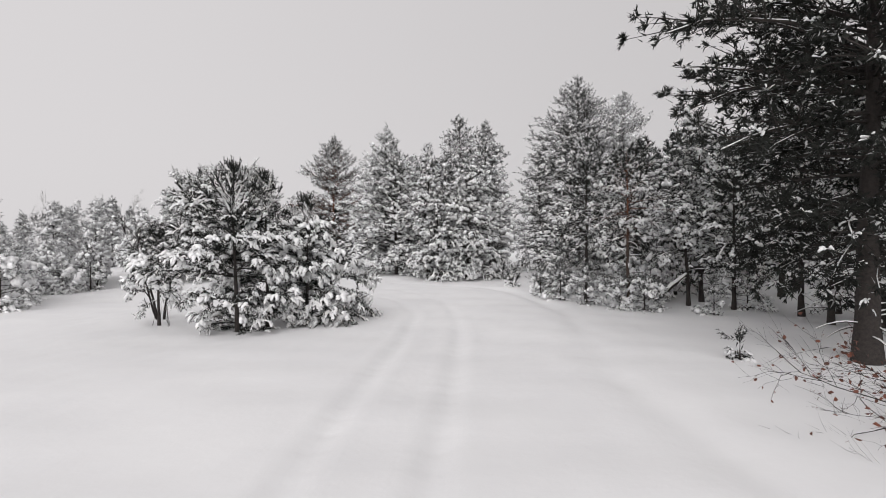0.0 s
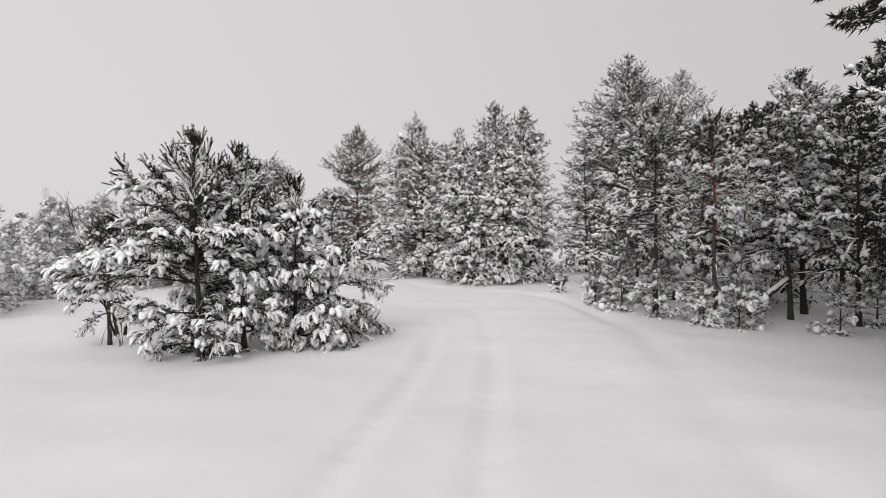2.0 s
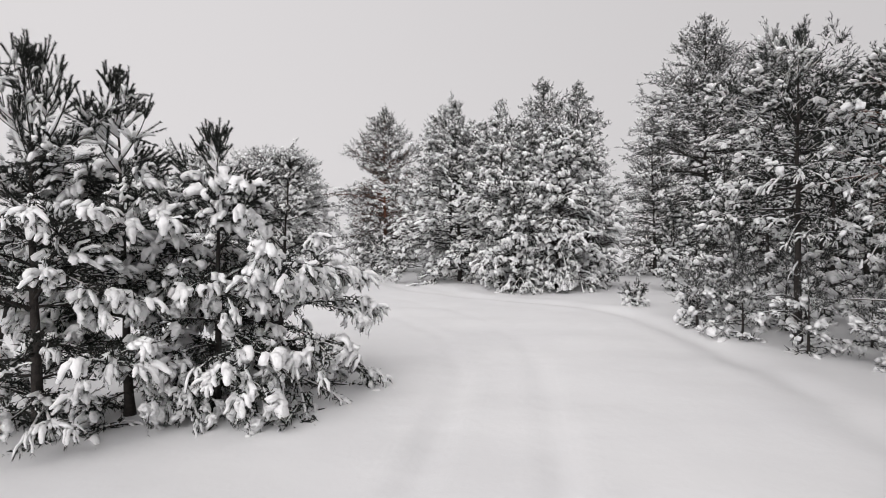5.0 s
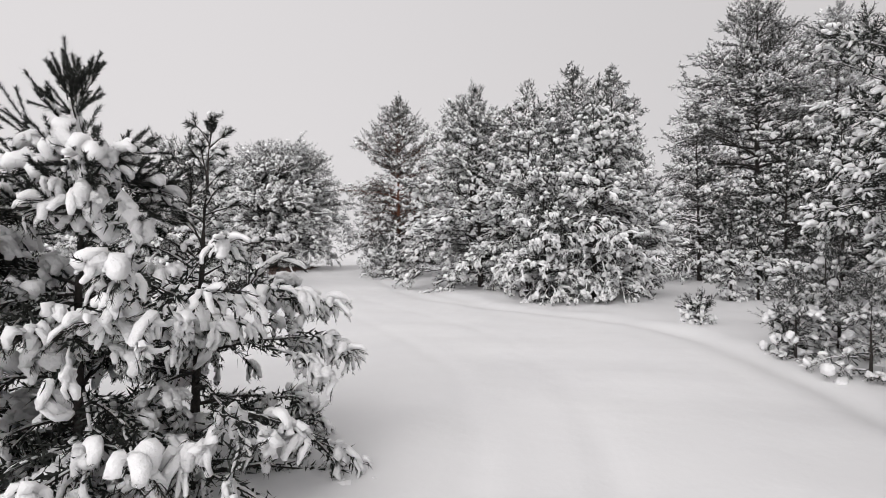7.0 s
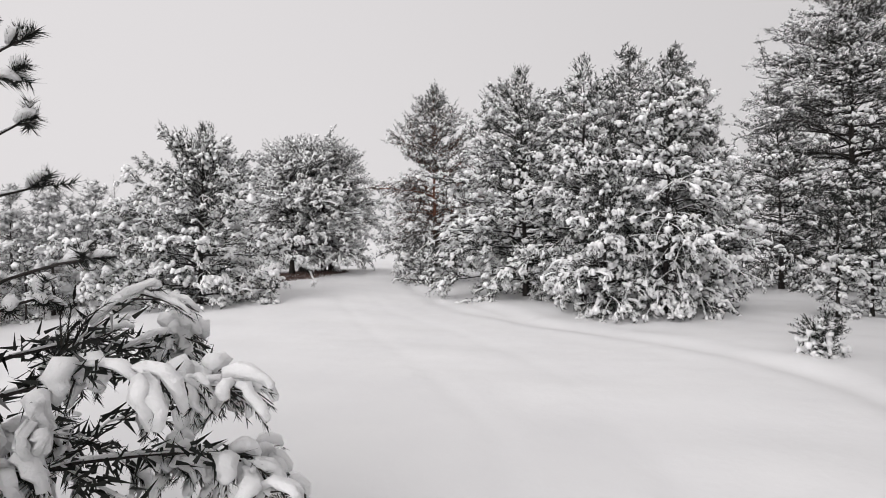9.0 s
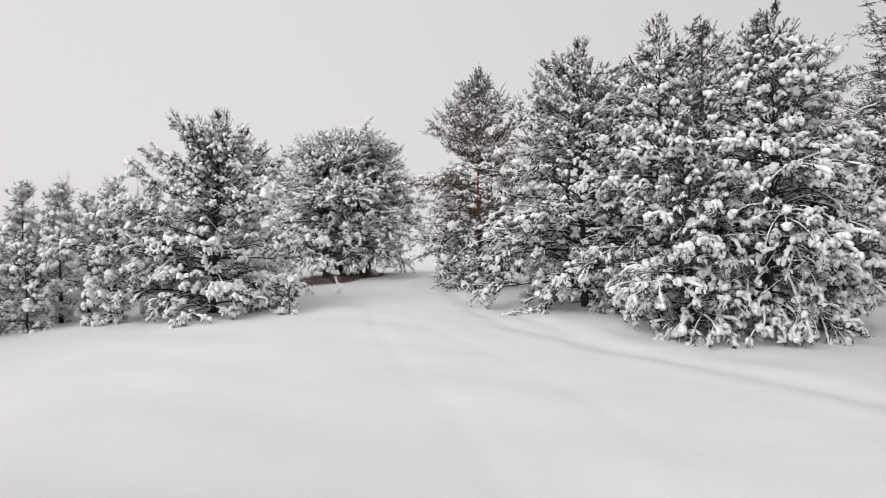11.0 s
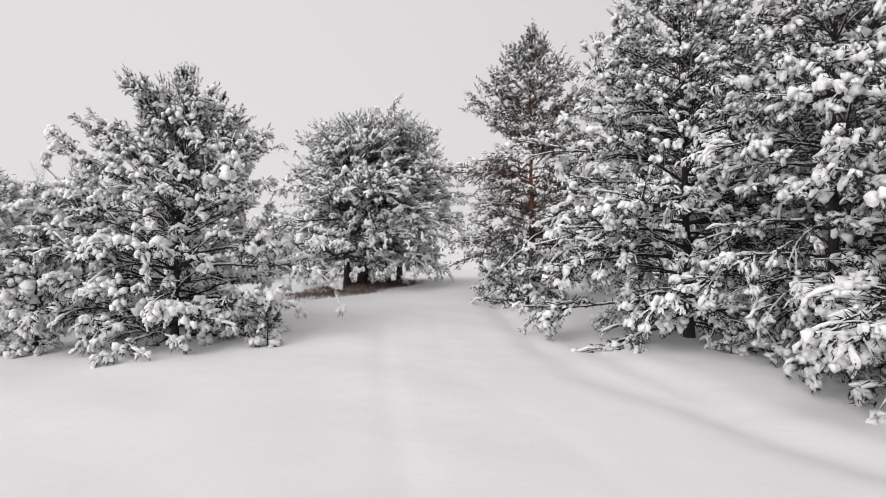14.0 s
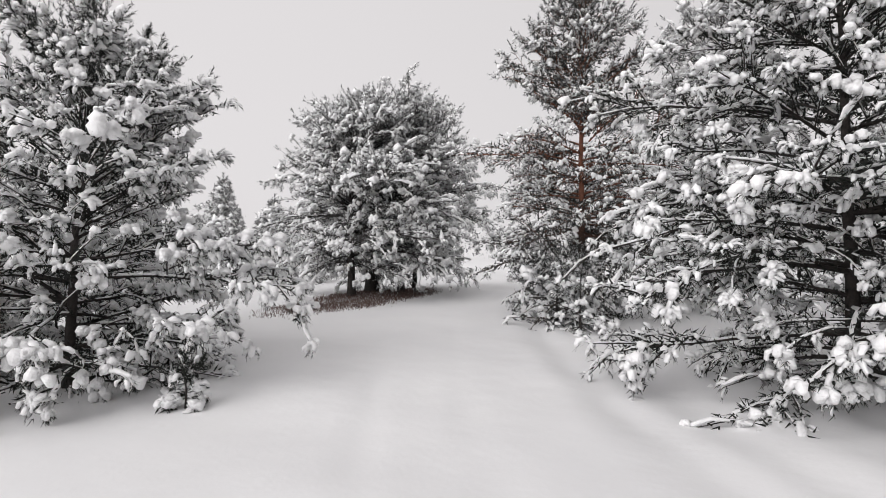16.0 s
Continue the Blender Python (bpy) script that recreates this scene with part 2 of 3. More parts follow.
# ---- pines ----
LEVELS = {   # shoots per metre, needles per shoot, needle length and width, sides and rings of the snow, shoot length,
    # snow radius, inner sprays per metre with their length and width, needles on an upright shoot
    "near": dict(tw=14.5, nd=36, nl=0.055, nw=0.0065, sides=6, rings=5, twig=0.31, fat=0.037, loose=1.15, inner=(75, 0.12, 0.028), brush=230, bl=0.05, wood=True),
    "mid": dict(tw=8.6, nd=8, nl=0.10, nw=0.0135, sides=5, rings=3, twig=0.25, fat=0.041, loose=1.5, inner=(15, 0.16, 0.036), brush=30, bl=0.08, wood=True),
    "tuft": dict(tw=8.0, nd=11, nl=0.13, nw=0.034, sides=4, rings=3, twig=0.17, fat=0.035, loose=2.4, inner=(8, 0.2, 0.04), brush=20, bl=0.12, wood=True),
    "fine": dict(tw=4.0, nd=5, nl=0.13, nw=0.024, sides=4, rings=3, twig=0.26, fat=0.052, loose=1.8, inner=(8, 0.20, 0.055), brush=14, bl=0.12, wood=False),
    "far": dict(tw=2.6, nd=4, nl=0.18, nw=0.036, sides=4, rings=3, twig=0.32, fat=0.072, loose=1.8, inner=(5, 0.30, 0.08), brush=10, bl=0.16, wood=False),
    "wood": dict(tw=1.1, nd=3, nl=0.30, nw=0.09, sides=4, rings=3, twig=0.50, fat=0.11, loose=1.8, inner=(2.4, 0.5, 0.15), brush=6, bl=0.28, wood=False),
}


def lines_from(start, az, el, length, droop, k, rng, wobble=0.10, power=1.25):
    """Lines (n, k, 3) that leave start at azimuth az and elevation el (radians) and sag by droop along their length."""
    n = len(az)
    s = (np.arange(k - 1) + 0.5) / (k - 1)
    e = el[:, None] - droop[:, None] * s[None] ** power
    a = az[:, None] + np.cumsum(rng.normal(0, wobble, (n, k - 1)), 1)
    e = e + rng.normal(0, wobble * 0.6, (n, k - 1))
    step = np.stack([np.cos(e) * np.cos(a), np.cos(e) * np.sin(a), np.sin(e)], -1) * (length / (k - 1))[:, None, None]
    return np.concatenate([start[:, None], start[:, None] + np.cumsum(step, 1)], 1)


def along(P, i, s):
    """Point and direction at share s on the lines P[i]."""
    k = P.shape[1]
    f = np.clip(s, 0, 0.999) * (k - 1)
    j = f.astype(int)
    u = (f - j)[:, None]
    a, b = P[i, j], P[i, j + 1]
    return a * (1 - u) + b * u, unit(b - a)


def needles(pile, base, way, length, lv, rng, under=None, ahead=0.7):
    """Needles round shoots; where under is true they stand out sideways and downwards only, below a cushion of snow."""
    n, m = len(base), lv["nd"]
    if n == 0:
        return
    s = rng.uniform(0.0, 1.05, (n, m))
    r = unit(rng.normal(0, 1, (n, m, 3)))
    d = way[:, None]
    r = unit(r - (r * d).sum(-1, keepdims=True) * d)
    if under is not None:
        r[..., 2] = np.where(under[:, None], -0.25 - 0.8 * np.abs(r[..., 2]), r[..., 2])
    nd = unit(d * ahead + r * rng.uniform(0.5, 1.1, (n, m, 1)))
    root = base[:, None] + d * (length[:, None] * s)[..., None]
    side = unit(np.cross(nd, rng.normal(0, 1, (n, m, 3)))) * lv["nw"] / 2
    tip = root + nd * (lv["nl"] * rng.uniform(0.7, 1.15, (n, m, 1)))
    V = np.stack([root - side, root + side, tip], 2)
    pile.add(V.reshape(-1, 3), tris=np.arange(n * m * 3).reshape(-1, 3))


def bough(rng, start, az, el, length, droop, rad, lv, snow, wood, green, white, rise=0.2, lump=1.0, candles=0, fill=1.0):
    """One bough: side branches, many short twigs with needles, and a cushion of snow on the outer ones."""
    L = length
    B = lines_from(start[None], np.array([az]), np.array([el]), np.array([L]), np.array([droop]), 7, rng, 0.09)
    s7 = np.linspace(0, 1, 7)
    tubes(wood, B, (rad * (1 - 0.85 * s7))[None], 5 if lv["wood"] else 4)
    if snow > 0.05 and lv["wood"]:
        tubes(white, B[:, 1:], ((0.55 + 0.3 * snow) * (rad * 0.9 * (1 - 0.6 * s7[1:]) + 0.006) * rng.uniform(0.3, 1.3, 6))[None], 5, 0.8, 0.9)
    # side branches
    n2 = int(2 + 2.3 * L)
    s2 = np.sort(rng.uniform(0.2, 0.92, n2))
    p, d = along(B, np.zeros(n2, int), s2)
    sg = np.where(np.arange(n2) % 2 == 0, 1.0, -1.0)
    a2 = np.arctan2(d[:, 1], d[:, 0]) + sg * rng.uniform(0.45, 1.05, n2)
    e2 = np.arcsin(np.clip(d[:, 2], -1, 1)) * 0.8 + rng.normal(rise, 0.28, n2)
    l2 = np.clip((0.22 + 0.42 * (1 - s2)) * L * rng.uniform(0.7, 1.2, n2), 0.15, max(1.3, 0.34 * L))
    S = lines_from(p, a2, e2, l2, rng.uniform(0.2, 1.0, n2) * (0.3 + 0.6 * min(snow, 1.3)), 7, rng, 0.10)
    if lv["inner"][0] > 3:
        if snow > 0.3 and lv["wood"]:
            tubes(white, S[:, [0, 2, 4, 6]], np.outer(np.clip(rad * 0.4, 0.006, 0.016) * rng.uniform(0.7, 1.5, n2), [0.8, 1.2, 1.2, 1.0]), 4, 0.8, 1.0, 0.2)
        tubes(wood, S[:, [0, 3, 6]], np.outer(np.clip(rad * 0.45, 0.004, 0.02) * np.ones(n2), [1, 0.65, 0.3]), 3)
    lines = np.concatenate([B, S])
    total = np.concatenate([[0.8 * L], l2])
    # dense inner sprays of old needles
    ni, il, iw = lv["inner"]
    ni = int(total.sum() * ni * fill)
    ip, idr = along(lines, rng.choice(len(lines), ni, p=total / total.sum()), rng.uniform(0.05, 0.8, ni))
    io = unit(idr * 0.6 + rng.normal(0, 0.6, (ni, 3)))
    iside = unit(np.cross(io, rng.normal(0, 1, (ni, 3)))) * iw / 2
    ilen = il * rng.uniform(0.6, 1.2, (ni, 1))
    ip = ip + rng.normal(0, 0.35 * il, (ni, 3)) * [1, 1, 0.8]
    green.add(np.stack([ip - iside, ip + iside, ip + io * ilen], 1).reshape(-1, 3), tris=np.arange(ni * 3).reshape(-1, 3))
    # hands of shoots at the ends of the branches and along them
    spread5 = 5
    nh = max(2, int(total.sum() * lv["tw"] / spread5))
    hi = rng.choice(len(lines), nh, p=total / total.sum())
    hs = 0.3 + 0.7 * rng.uniform(0, 1, nh) ** 0.65
    ends = np.arange(min(nh, len(lines)))
    hi[ends], hs[ends] = ends, 0.97
    reach = np.where(hi == 0, hs, s2[np.maximum(hi - 1, 0)] + (1 - s2[np.maximum(hi - 1, 0)]) * hs * 0.9)
    hp, hd = along(lines, hi, hs)
    n = nh * spread5
    j = np.repeat(np.arange(nh), spread5)
    off = np.tile(np.linspace(-1, 1, spread5), nh) + rng.normal(0, 0.2, n)
    wide = rng.uniform(0.5, 1.0, nh)
    a = np.arctan2(hd[j, 1], hd[j, 0]) + off * wide[j] * lv["loose"]
    tip = rng.normal(rise, 0.30, nh)
    e = np.arcsin(np.clip(hd[j, 2], -1, 1)) * 0.7 + tip[j] + rng.normal(0, 0.22 * lv["loose"], n)
    tl = lv["twig"] * rng.uniform(0.65, 1.25, n) * (1.05 - 0.3 * np.abs(off)) * min(1.0, 0.55 + 0.35 * L)
    p = hp[j] - hd[j] * (tl * rng.uniform(0.0, 0.5, n))[:, None]
    outer = np.clip((reach - 0.30) / 0.25, 0, 1)
    laden = (rng.uniform(0, 1, nh) < outer * min(0.97, 0.12 + 0.74 * snow)) & (snow > 0.05)
    keep = laden[j] & (rng.uniform(0, 1, n) < 0.9)
    hang = min(1.0, max(0.12, 1.1 - 1.6 * rise)) * min(snow, 1.2)      # laden shoots hang like fingers
    bow = rng.uniform(0.3, 1.6, nh)
    dr = rng.uniform(0.0, 0.9, n) * (0.25 + 0.75 * min(snow, 1.3)) + np.where(keep, bow[j] * rng.uniform(0.7, 1.3, n) * hang, 0.0)
    k = lv["rings"] + 1
    Tw = lines_from(p, a, e, tl, dr, k, rng, 0.10, 0.8)
    way = unit(Tw[:, -1] - Tw[:, 0])
    drop = np.where(keep, 0.4 * lv["fat"], 0.0)[:, None] * [0, 0, 1]
    half = k // 2
    for q, r in ((0, half), (half, k - 1)):
        seg = Tw[:, r] - Tw[:, q]
        needles(green, Tw[:, q] - drop, unit(seg), np.linalg.norm(seg, axis=1), dict(lv, nd=(lv["nd"] + 1) // 2), rng, keep, 1.0)
    heap = lump * min(0.65 + 0.35 * snow, 1.3) * np.clip(np.exp(rng.normal(-0.02, 0.45, nh)), 0.35, 1.55)
    load = heap[j] * np.clip(np.exp(rng.normal(-0.03, 0.22, n)), 0.5, 1.5)
    if lv["brush"] > 60:
        tubes(wood, Tw[:, [0, half, k - 1]], np.outer(np.full(n, 0.006), [1, 0.8, 0.5]), 3)
    if candles:
        for P0, D0 in ((B[0, -1], unit(B[0, -1] - B[0, -2])),) + tuple((q[-1], unit(q[-1] - q[-2])) for q, sv in zip(S, s2) if sv > 0.3):
            tuft(rng, P0, D0, candles, rng.uniform(0.2, 0.42), lv, green)
    # pads of snow that bridge the shoots
    uneven = 0.18 if lv["wood"] else 0.28
    on = rng.uniform(0, 1, n2) < min(0.7, 0.4 * snow)
    if on.any() and snow > 0.3:
        c = int(on.sum())
        rp = np.outer(lump * lv["fat"] * min(0.7 + 0.4 * snow, 1.4) * rng.uniform(0.6, 1.1, c), [0.45, 1.0, 1.1, 0.8]) * rng.uniform(0.75, 1.25, (c, 4))
        tubes(white, S[on][:, 3:] + rng.normal(0, 0.02, (c, 4, 3)), rp, lv["sides"] + 1, 0.7, 0.8, uneven)
    if laden.any() and lv["wood"]:
        c = int(laden.sum())
        mean = np.stack([Tw.reshape(nh, spread5, k, 3)[laden][:, :, q].mean(1) for q in (0, 1, 2, 3)], 1)
        tubes(white, mean[:, [0, 1, 3]] if lv["rings"] == 3 else mean, np.outer(heap[laden] * lv["fat"] * (0.35 + 0.6 * wide[laden]), [0.5, 1.0, 0.7] if lv["rings"] == 3 else [0.5, 1.0, 1.0, 0.6]) * rng.uniform(0.85, 1.15, (c, 1)), lv["sides"] + 1, 0.62, 1.1, uneven)
    if keep.any():
        C = Tw[:, 1:] + rng.normal(0, 0.22 * lv["fat"], (n, lv["rings"], 3)) * lump
        R = np.outer(load * lv["fat"], {5: [0.85, 1.05, 1.1, 0.95, 0.65], 4: [0.85, 1.1, 1.1, 0.8], 3: [0.8, 1.15, 0.85]}[lv["rings"]]) * rng.uniform(0.84, 1.18, (n, lv["rings"]))
        tubes(white, C[keep], R[keep], lv["sides"], 0.85, 1.1, uneven)


def tuft(rng, p, d, count, length, lv, green):
    """A whorl of upright shoots thick with needles at a branch's end."""
    turn = rng.uniform(0, 6.28) + np.arange(count) * 6.28 / max(1, count - 1)
    side = unit(np.cross(d, [0.3, 0.2, 0.93]))
    over = np.cross(side, d)
    open_ = np.concatenate([[0.05], rng.uniform(0.3, 0.75, count)])[:count]
    w = unit(d + open_[:, None] * (np.cos(turn)[:, None] * side + np.sin(turn)[:, None] * over) + [0, 0, 0.45])
    needles(green, np.repeat(p[None], count, 0), w, length * rng.uniform(0.7, 1.15, count) * np.where(np.arange(count) == 0, 1.15, 0.9),
            dict(lv, nd=lv["brush"], nl=lv["bl"]), rng, None, 0.95)
    return w


def brush_bough(rng, start, az, el, length, rad, lv, snow, wood, green, white):
    """A young ascending branch set with needle-thick upright shoots, some with snow along their backs."""
    B = lines_from(start[None], np.array([az]), np.array([el]), np.array([length]), np.array([-0.35]), 6, rng, 0.06)
    tubes(wood, B, np.linspace(max(rad, 0.010), 0.006, 6)[None], 5)
    tubes(white, B[:, :-1], (np.array([0.6, 1, 0.8, 1, 0.6]) * rng.uniform(0.02, 0.045) * min(1.2, snow + 0.3))[None], 6, 0.8, 1.0, 0.15)
    spots = [1.0] + list(rng.uniform(0.35, 0.85, 1 + int(1.6 * length)))
    for s in spots:
        p, d = along(B, np.zeros(1, int), np.array([s]))
        if s < 1.0:
            d = unit(d + rng.normal(0, 0.55, (1, 3)))
        reach = rng.uniform(0.28, 0.5) * min(1.0, 0.6 + 0.5 * length)
        w = tuft(rng, p[0], d[0], 4 if s == 1.0 else 3, reach, lv, green)
        for q in range(len(w)):
            if rng.uniform() < 0.55 * snow * (0.45 if s == 1.0 else 1.0):
                c = p[0] + w[q] * reach * np.array([0.0, 0.25, 0.5, 0.7])[:, None]
                c[:, 2] -= reach * np.array([0, 0.02, 0.08, 0.16])
                tubes(white, c[None], (np.array([0.7, 1.0, 0.9, 0.5]) * rng.uniform(0.6, 1.0) * lv["fat"])[None], 6, 0.8, 0.9, 0.12)


def open_bough(rng, start, az, el, length, rad, lv, snow, wood, green, white):
    """A bare young branch that ends in a ball of short tufts, with dabs of snow."""
    length *= 0.75
    B = lines_from(start[None], np.array([az]), np.array([el]), np.array([length]), np.array([0.35]), 6, rng, 0.08)
    tubes(wood, B, np.linspace(max(rad, 0.010), 0.006, 6)[None], 5)
    for s in (1.0, 1.0, 0.93, rng.uniform(0.5, 0.85)):
        p, d = along(B, np.zeros(1, int), np.array([s]))
        w = unit(d + rng.normal(0, 0.6, (1, 3)) + [0, 0, 0.3])
        l = np.array([rng.uniform(0.07, 0.14)])
        needles(green, p, w, l, dict(lv, nd=70, nl=0.08, nw=0.007), rng)
        if rng.uniform() < 0.6 * snow + 0.2:
            c = p[0] + w[0] * l[0] * np.array([0.0, 0.4, 0.8, 1.1])[:, None]
            tubes(white, c[None], (np.array([0.5, 1.0, 0.9, 0.5]) * rng.uniform(0.02, 0.042))[None], 6, 0.8, 1.1, 0.18)
    tubes(white, B[:, 1:5], (np.array([0.3, 1, 0.7, 0.3]) * rng.uniform(0.006, 0.014))[None], 5, 0.8, 1.0)


def profile(kind, u):
    """Share of the crown's radius at share u of the crown's height."""
    if kind == "cone":
        return (1 - u ** 1.6) ** 0.95 * (0.74 + 0.26 * min(1, u * 3.5))
    if kind == "vase":
        return (0.5 + 0.5 * min(1, u * 2.8)) * (1 - u ** 1.6) ** 0.95
    if kind == "dome":
        return math.sqrt(max(0.0, 1 - u ** 2.6)) * (0.8 + 0.2 * min(1, u * 4))
    if kind == "skirt":
        return 0.92 + 0.12 * math.sin(9 * u) if u < 0.5 else 0.44 - 0.45 * (u - 0.5)
    if kind == "broad":
        return (1 - u ** 2.2) ** 0.95 * (0.8 + 0.2 * min(1, u * 3))
    if kind == "crowned":
        return (0.45 + 0.55 * min(1, u * 1.8)) * (1 - u ** 4) ** 0.7
    if kind == "spire":
        return (1 - u) ** 0.75 * (0.5 + 0.5 * min(1, u * 4))
    return (0.66 + 0.34 * math.sin(3.0 * u + 0.4)) * (1 - u ** 3) ** 0.7


def pine(rng_seed, x, y, h, radius, crown=0.06, kind="cone", level="mid", snow=1.0, gap=0.42, per=5, lean=(0, 0), mat=NEEDLES, bark=BARK,
         label="", split=False, low=-0.05, high=1.0, sag=0.75, trunk_r=None, name="pine_tree", category="pine tree", sink=0.06, dead=0, group="", rise=0.2, lump=1.0, open_from=99.0, fill=1.0, top=brush_bough, dense=1.0):
    """A Scots pine at (x, y): trunk, whorls of boughs, needles and snow. crown: share of the height below the first whorl."""
    rng = np.random.RandomState(rng_seed)
    lv = dict(LEVELS[level], tw=LEVELS[level]["tw"] * dense)
    base = new(name)
    base.location = (x, y, gz(x, y) - sink)
    tagged(base, label, category, group)
    k = 14
    zt = np.linspace(0, h, k)
    bend = np.cumsum(rng.normal(0, 0.012 * h / 6, (k, 2)), 0)
    bend -= bend[0]
    tx = bend[:, 0] + lean[0] * (zt / h) ** 1.3
    ty = bend[:, 1] + lean[1] * (zt / h) ** 1.3
    spine = np.stack([tx, ty, zt], 1)
    r0 = trunk_r or (0.011 * h + 0.022)
    rt = r0 * (1 - 0.93 * (zt / h) ** 0.9)
    rt[0] *= 1.25
    wood = Pile()
    tubes(wood, spine[None], rt[None], 9)
    part("trunk", wood.mesh("trunk", bark), base)
    limbs, green, white = Pile(), Pile(), Pile()
    z, lobe = h * crown, rng.uniform(0, 6.28)
    while z < h * 0.985:
        u = (z - h * crown) / (h * (1 - crown))
        count = (4 if level == "near" and top is brush_bough else 3) if z > open_from else per + rng.randint(-1, 2) if u < 0.9 else 4
        a0 = rng.uniform(0, 6.28)
        for j in range(max(2, count)):
            zz = float(np.clip(z + rng.uniform(-0.55, 0.55) * gap, 0.12, h * 0.985))
            uu = float(np.clip((zz - h * crown) / (h * (1 - crown)), 0, 1))
            L = radius * profile(kind, uu) * rng.uniform(0.6, 1.2)
            st = np.array([np.interp(zz, zt, tx), np.interp(zz, zt, ty), zz])
            az = a0 + j * 6.28 / max(2, count) + rng.normal(0, 0.25)
            L = max(0.22, L * (1 + 0.16 * math.sin(2 * az + lobe) + 0.10 * math.sin(3 * az + 5 * uu + lobe)))
            el = low + (high - low) * uu ** 1.2 + rng.normal(0, 0.16)
            dr = sag * (1.05 - 0.85 * uu) * rng.uniform(0.5, 1.4)
            if el > 0.15:
                L = max(0.2, min(L, 1.1 * (h - zz + 0.12) / math.sin(el)))
            br = max(0.007, min(0.5 * np.interp(zz, zt, rt), 0.008 + 0.011 * L))
            sw = snow * (1.0 - 0.65 * max(0, uu - 0.62) / 0.38) * rng.uniform(0.7, 1.25)
            candles = (3 if lv["wood"] else 2) if uu > 0.5 else 0
            if zz > open_from:
                top(rng, st, az, max(el, 0.5), min(L, 1.35), br, lv, sw, limbs, green, white)
            elif split:
                w1, g1, s1 = Pile(), Pile(), Pile()
                bough(rng, st, az, el, L, dr, br, lv, sw, w1, g1, s1, rise + 0.35 * uu, lump, candles, fill)
                b = part("branch", w1.mesh("branch", bark), base)
                tagged(part("needles", g1.mesh("needles", mat, False), b), kind="stuff")
                if s1.n:
                    tagged(part("snow_load", s1.mesh("snow_load", SNOW_TREE), b), kind="stuff")
            else:
                bough(rng, st, az, el, L, dr, br, lv, sw, limbs, green, white, rise + 0.35 * uu, lump, candles, fill)
        z += gap * rng.uniform(0.8, 1.2) * (1 - 0.35 * u)
    for j in range(dead):
        zz = h * crown * rng.uniform(0.25, 1.0)
        st = np.array([np.interp(zz, zt, tx), np.interp(zz, zt, ty), zz])
        S = lines_from(st[None], np.array([rng.uniform(0, 6.28)]), np.array([rng.uniform(-0.3, 0.4)]), np.array([rng.uniform(0.4, 1.3)]), np.array([0.5]), 6, rng, 0.15)
        tubes(limbs, S, np.linspace(0.02, 0.005, 6)[None], 4)
        tubes(white, S, np.array([[0.01, 0.02, 0.025, 0.02, 0.015, 0.01]]), 5, 0.8, 0.9)
    # the leader's ring of upright candles
    tuft(rng, spine[-1] - [0, 0, 0.05], np.array([0.0, 0.0, 1.0]), 6, 0.13 if top is open_bough else 0.36, dict(lv, brush=int(lv["brush"] * (1.2 if level == "near" else 0.6))), green)
    if limbs.n:
        tagged(part("branchwork", limbs.mesh("branchwork", bark), base), kind="stuff")
    if green.n:
        tagged(part("needles", green.mesh("needles", mat, False), base), kind="stuff")
    if white.n:
        tagged(part("snow_load", white.mesh("snow_load", SNOW_TREE), base), kind="stuff")
    return base


YOUNG = "young bushy pine bent under thick pillows of snow"
# the clump of young pines beside the track
pine(11, -6.65, 16.9, 5.25, 2.6, 0.05, "vase", "near", 1.05, 0.5, 5, (-0.25, 0.2), label=YOUNG, split=True, low=0.1, high=1.15, sag=0.65, trunk_r=0.085, rise=0.15, open_from=3.7, fill=1.2)
pine(12, -5.95, 17.75, 5.0, 1.9, 0.08, "cone", "near", 1.3, 0.52, 4, (-0.1, -0.1), label=YOUNG, split=True, sag=0.8, rise=0.1, open_from=3.7, fill=1.1)
pine(13, -4.75, 18.15, 4.3, 1.8, 0.04, "cone", "near", 1.35, 0.48, 5, (-0.05, 0.1), label="young pine with a drooping skirt of snowy boughs", split=True, sag=1.1, lump=1.15, rise=-0.05, open_from=3.5, fill=1.1)
pine(14, -4.1, 19.0, 3.95, 2.0, 0.06, "skirt", "near", 1.4, 0.42, 5, (0.2, 0.1), label="slender young pine with thin open top above a snowy skirt", split=True, sag=0.9, rise=0.0, lump=0.9, open_from=2.15, fill=0.9, top=open_bough)
pine(15, -9.8, 18.0, 3.1, 1.4, 0.36, "cone", "mid", 1.1, 0.36, 5, label="small pine with bare lower stem under snow", sag=0.9, trunk_r=0.06)

# the group of pines on the inside of the bend
DENSE = "dense pine loaded with heavy clumps of snow"
pine(21, 1.7, 37.2, 9.0, 3.3, 0.10, "cone", "mid", 1.7, 0.52, 6, (0.2, 0), label=DENSE + ", dark forked trunk", split=True, sag=1.05, rise=0.0, fill=1.1, open_from=8.0, dense=0.9)
pine(22, -1.1, 38.3, 9.6, 3.3, 0.06, "spire", "mid", 1.7, 0.52, 6, (-0.05, 0), label=DENSE + ", pointed top", split=True, sag=1.0, rise=0.0, fill=1.1, open_from=8.3, dense=0.9)
pine(26, -0.3, 35.9, 5.1, 2.0, 0.06, "dome", "mid", 2.0, 0.5, 6, (-0.1, -0.2), label="young pine bowed into a dome of hanging snow", split=True, sag=1.1, low=0.15, high=1.0, rise=-0.1, lump=1.05, fill=1.2)
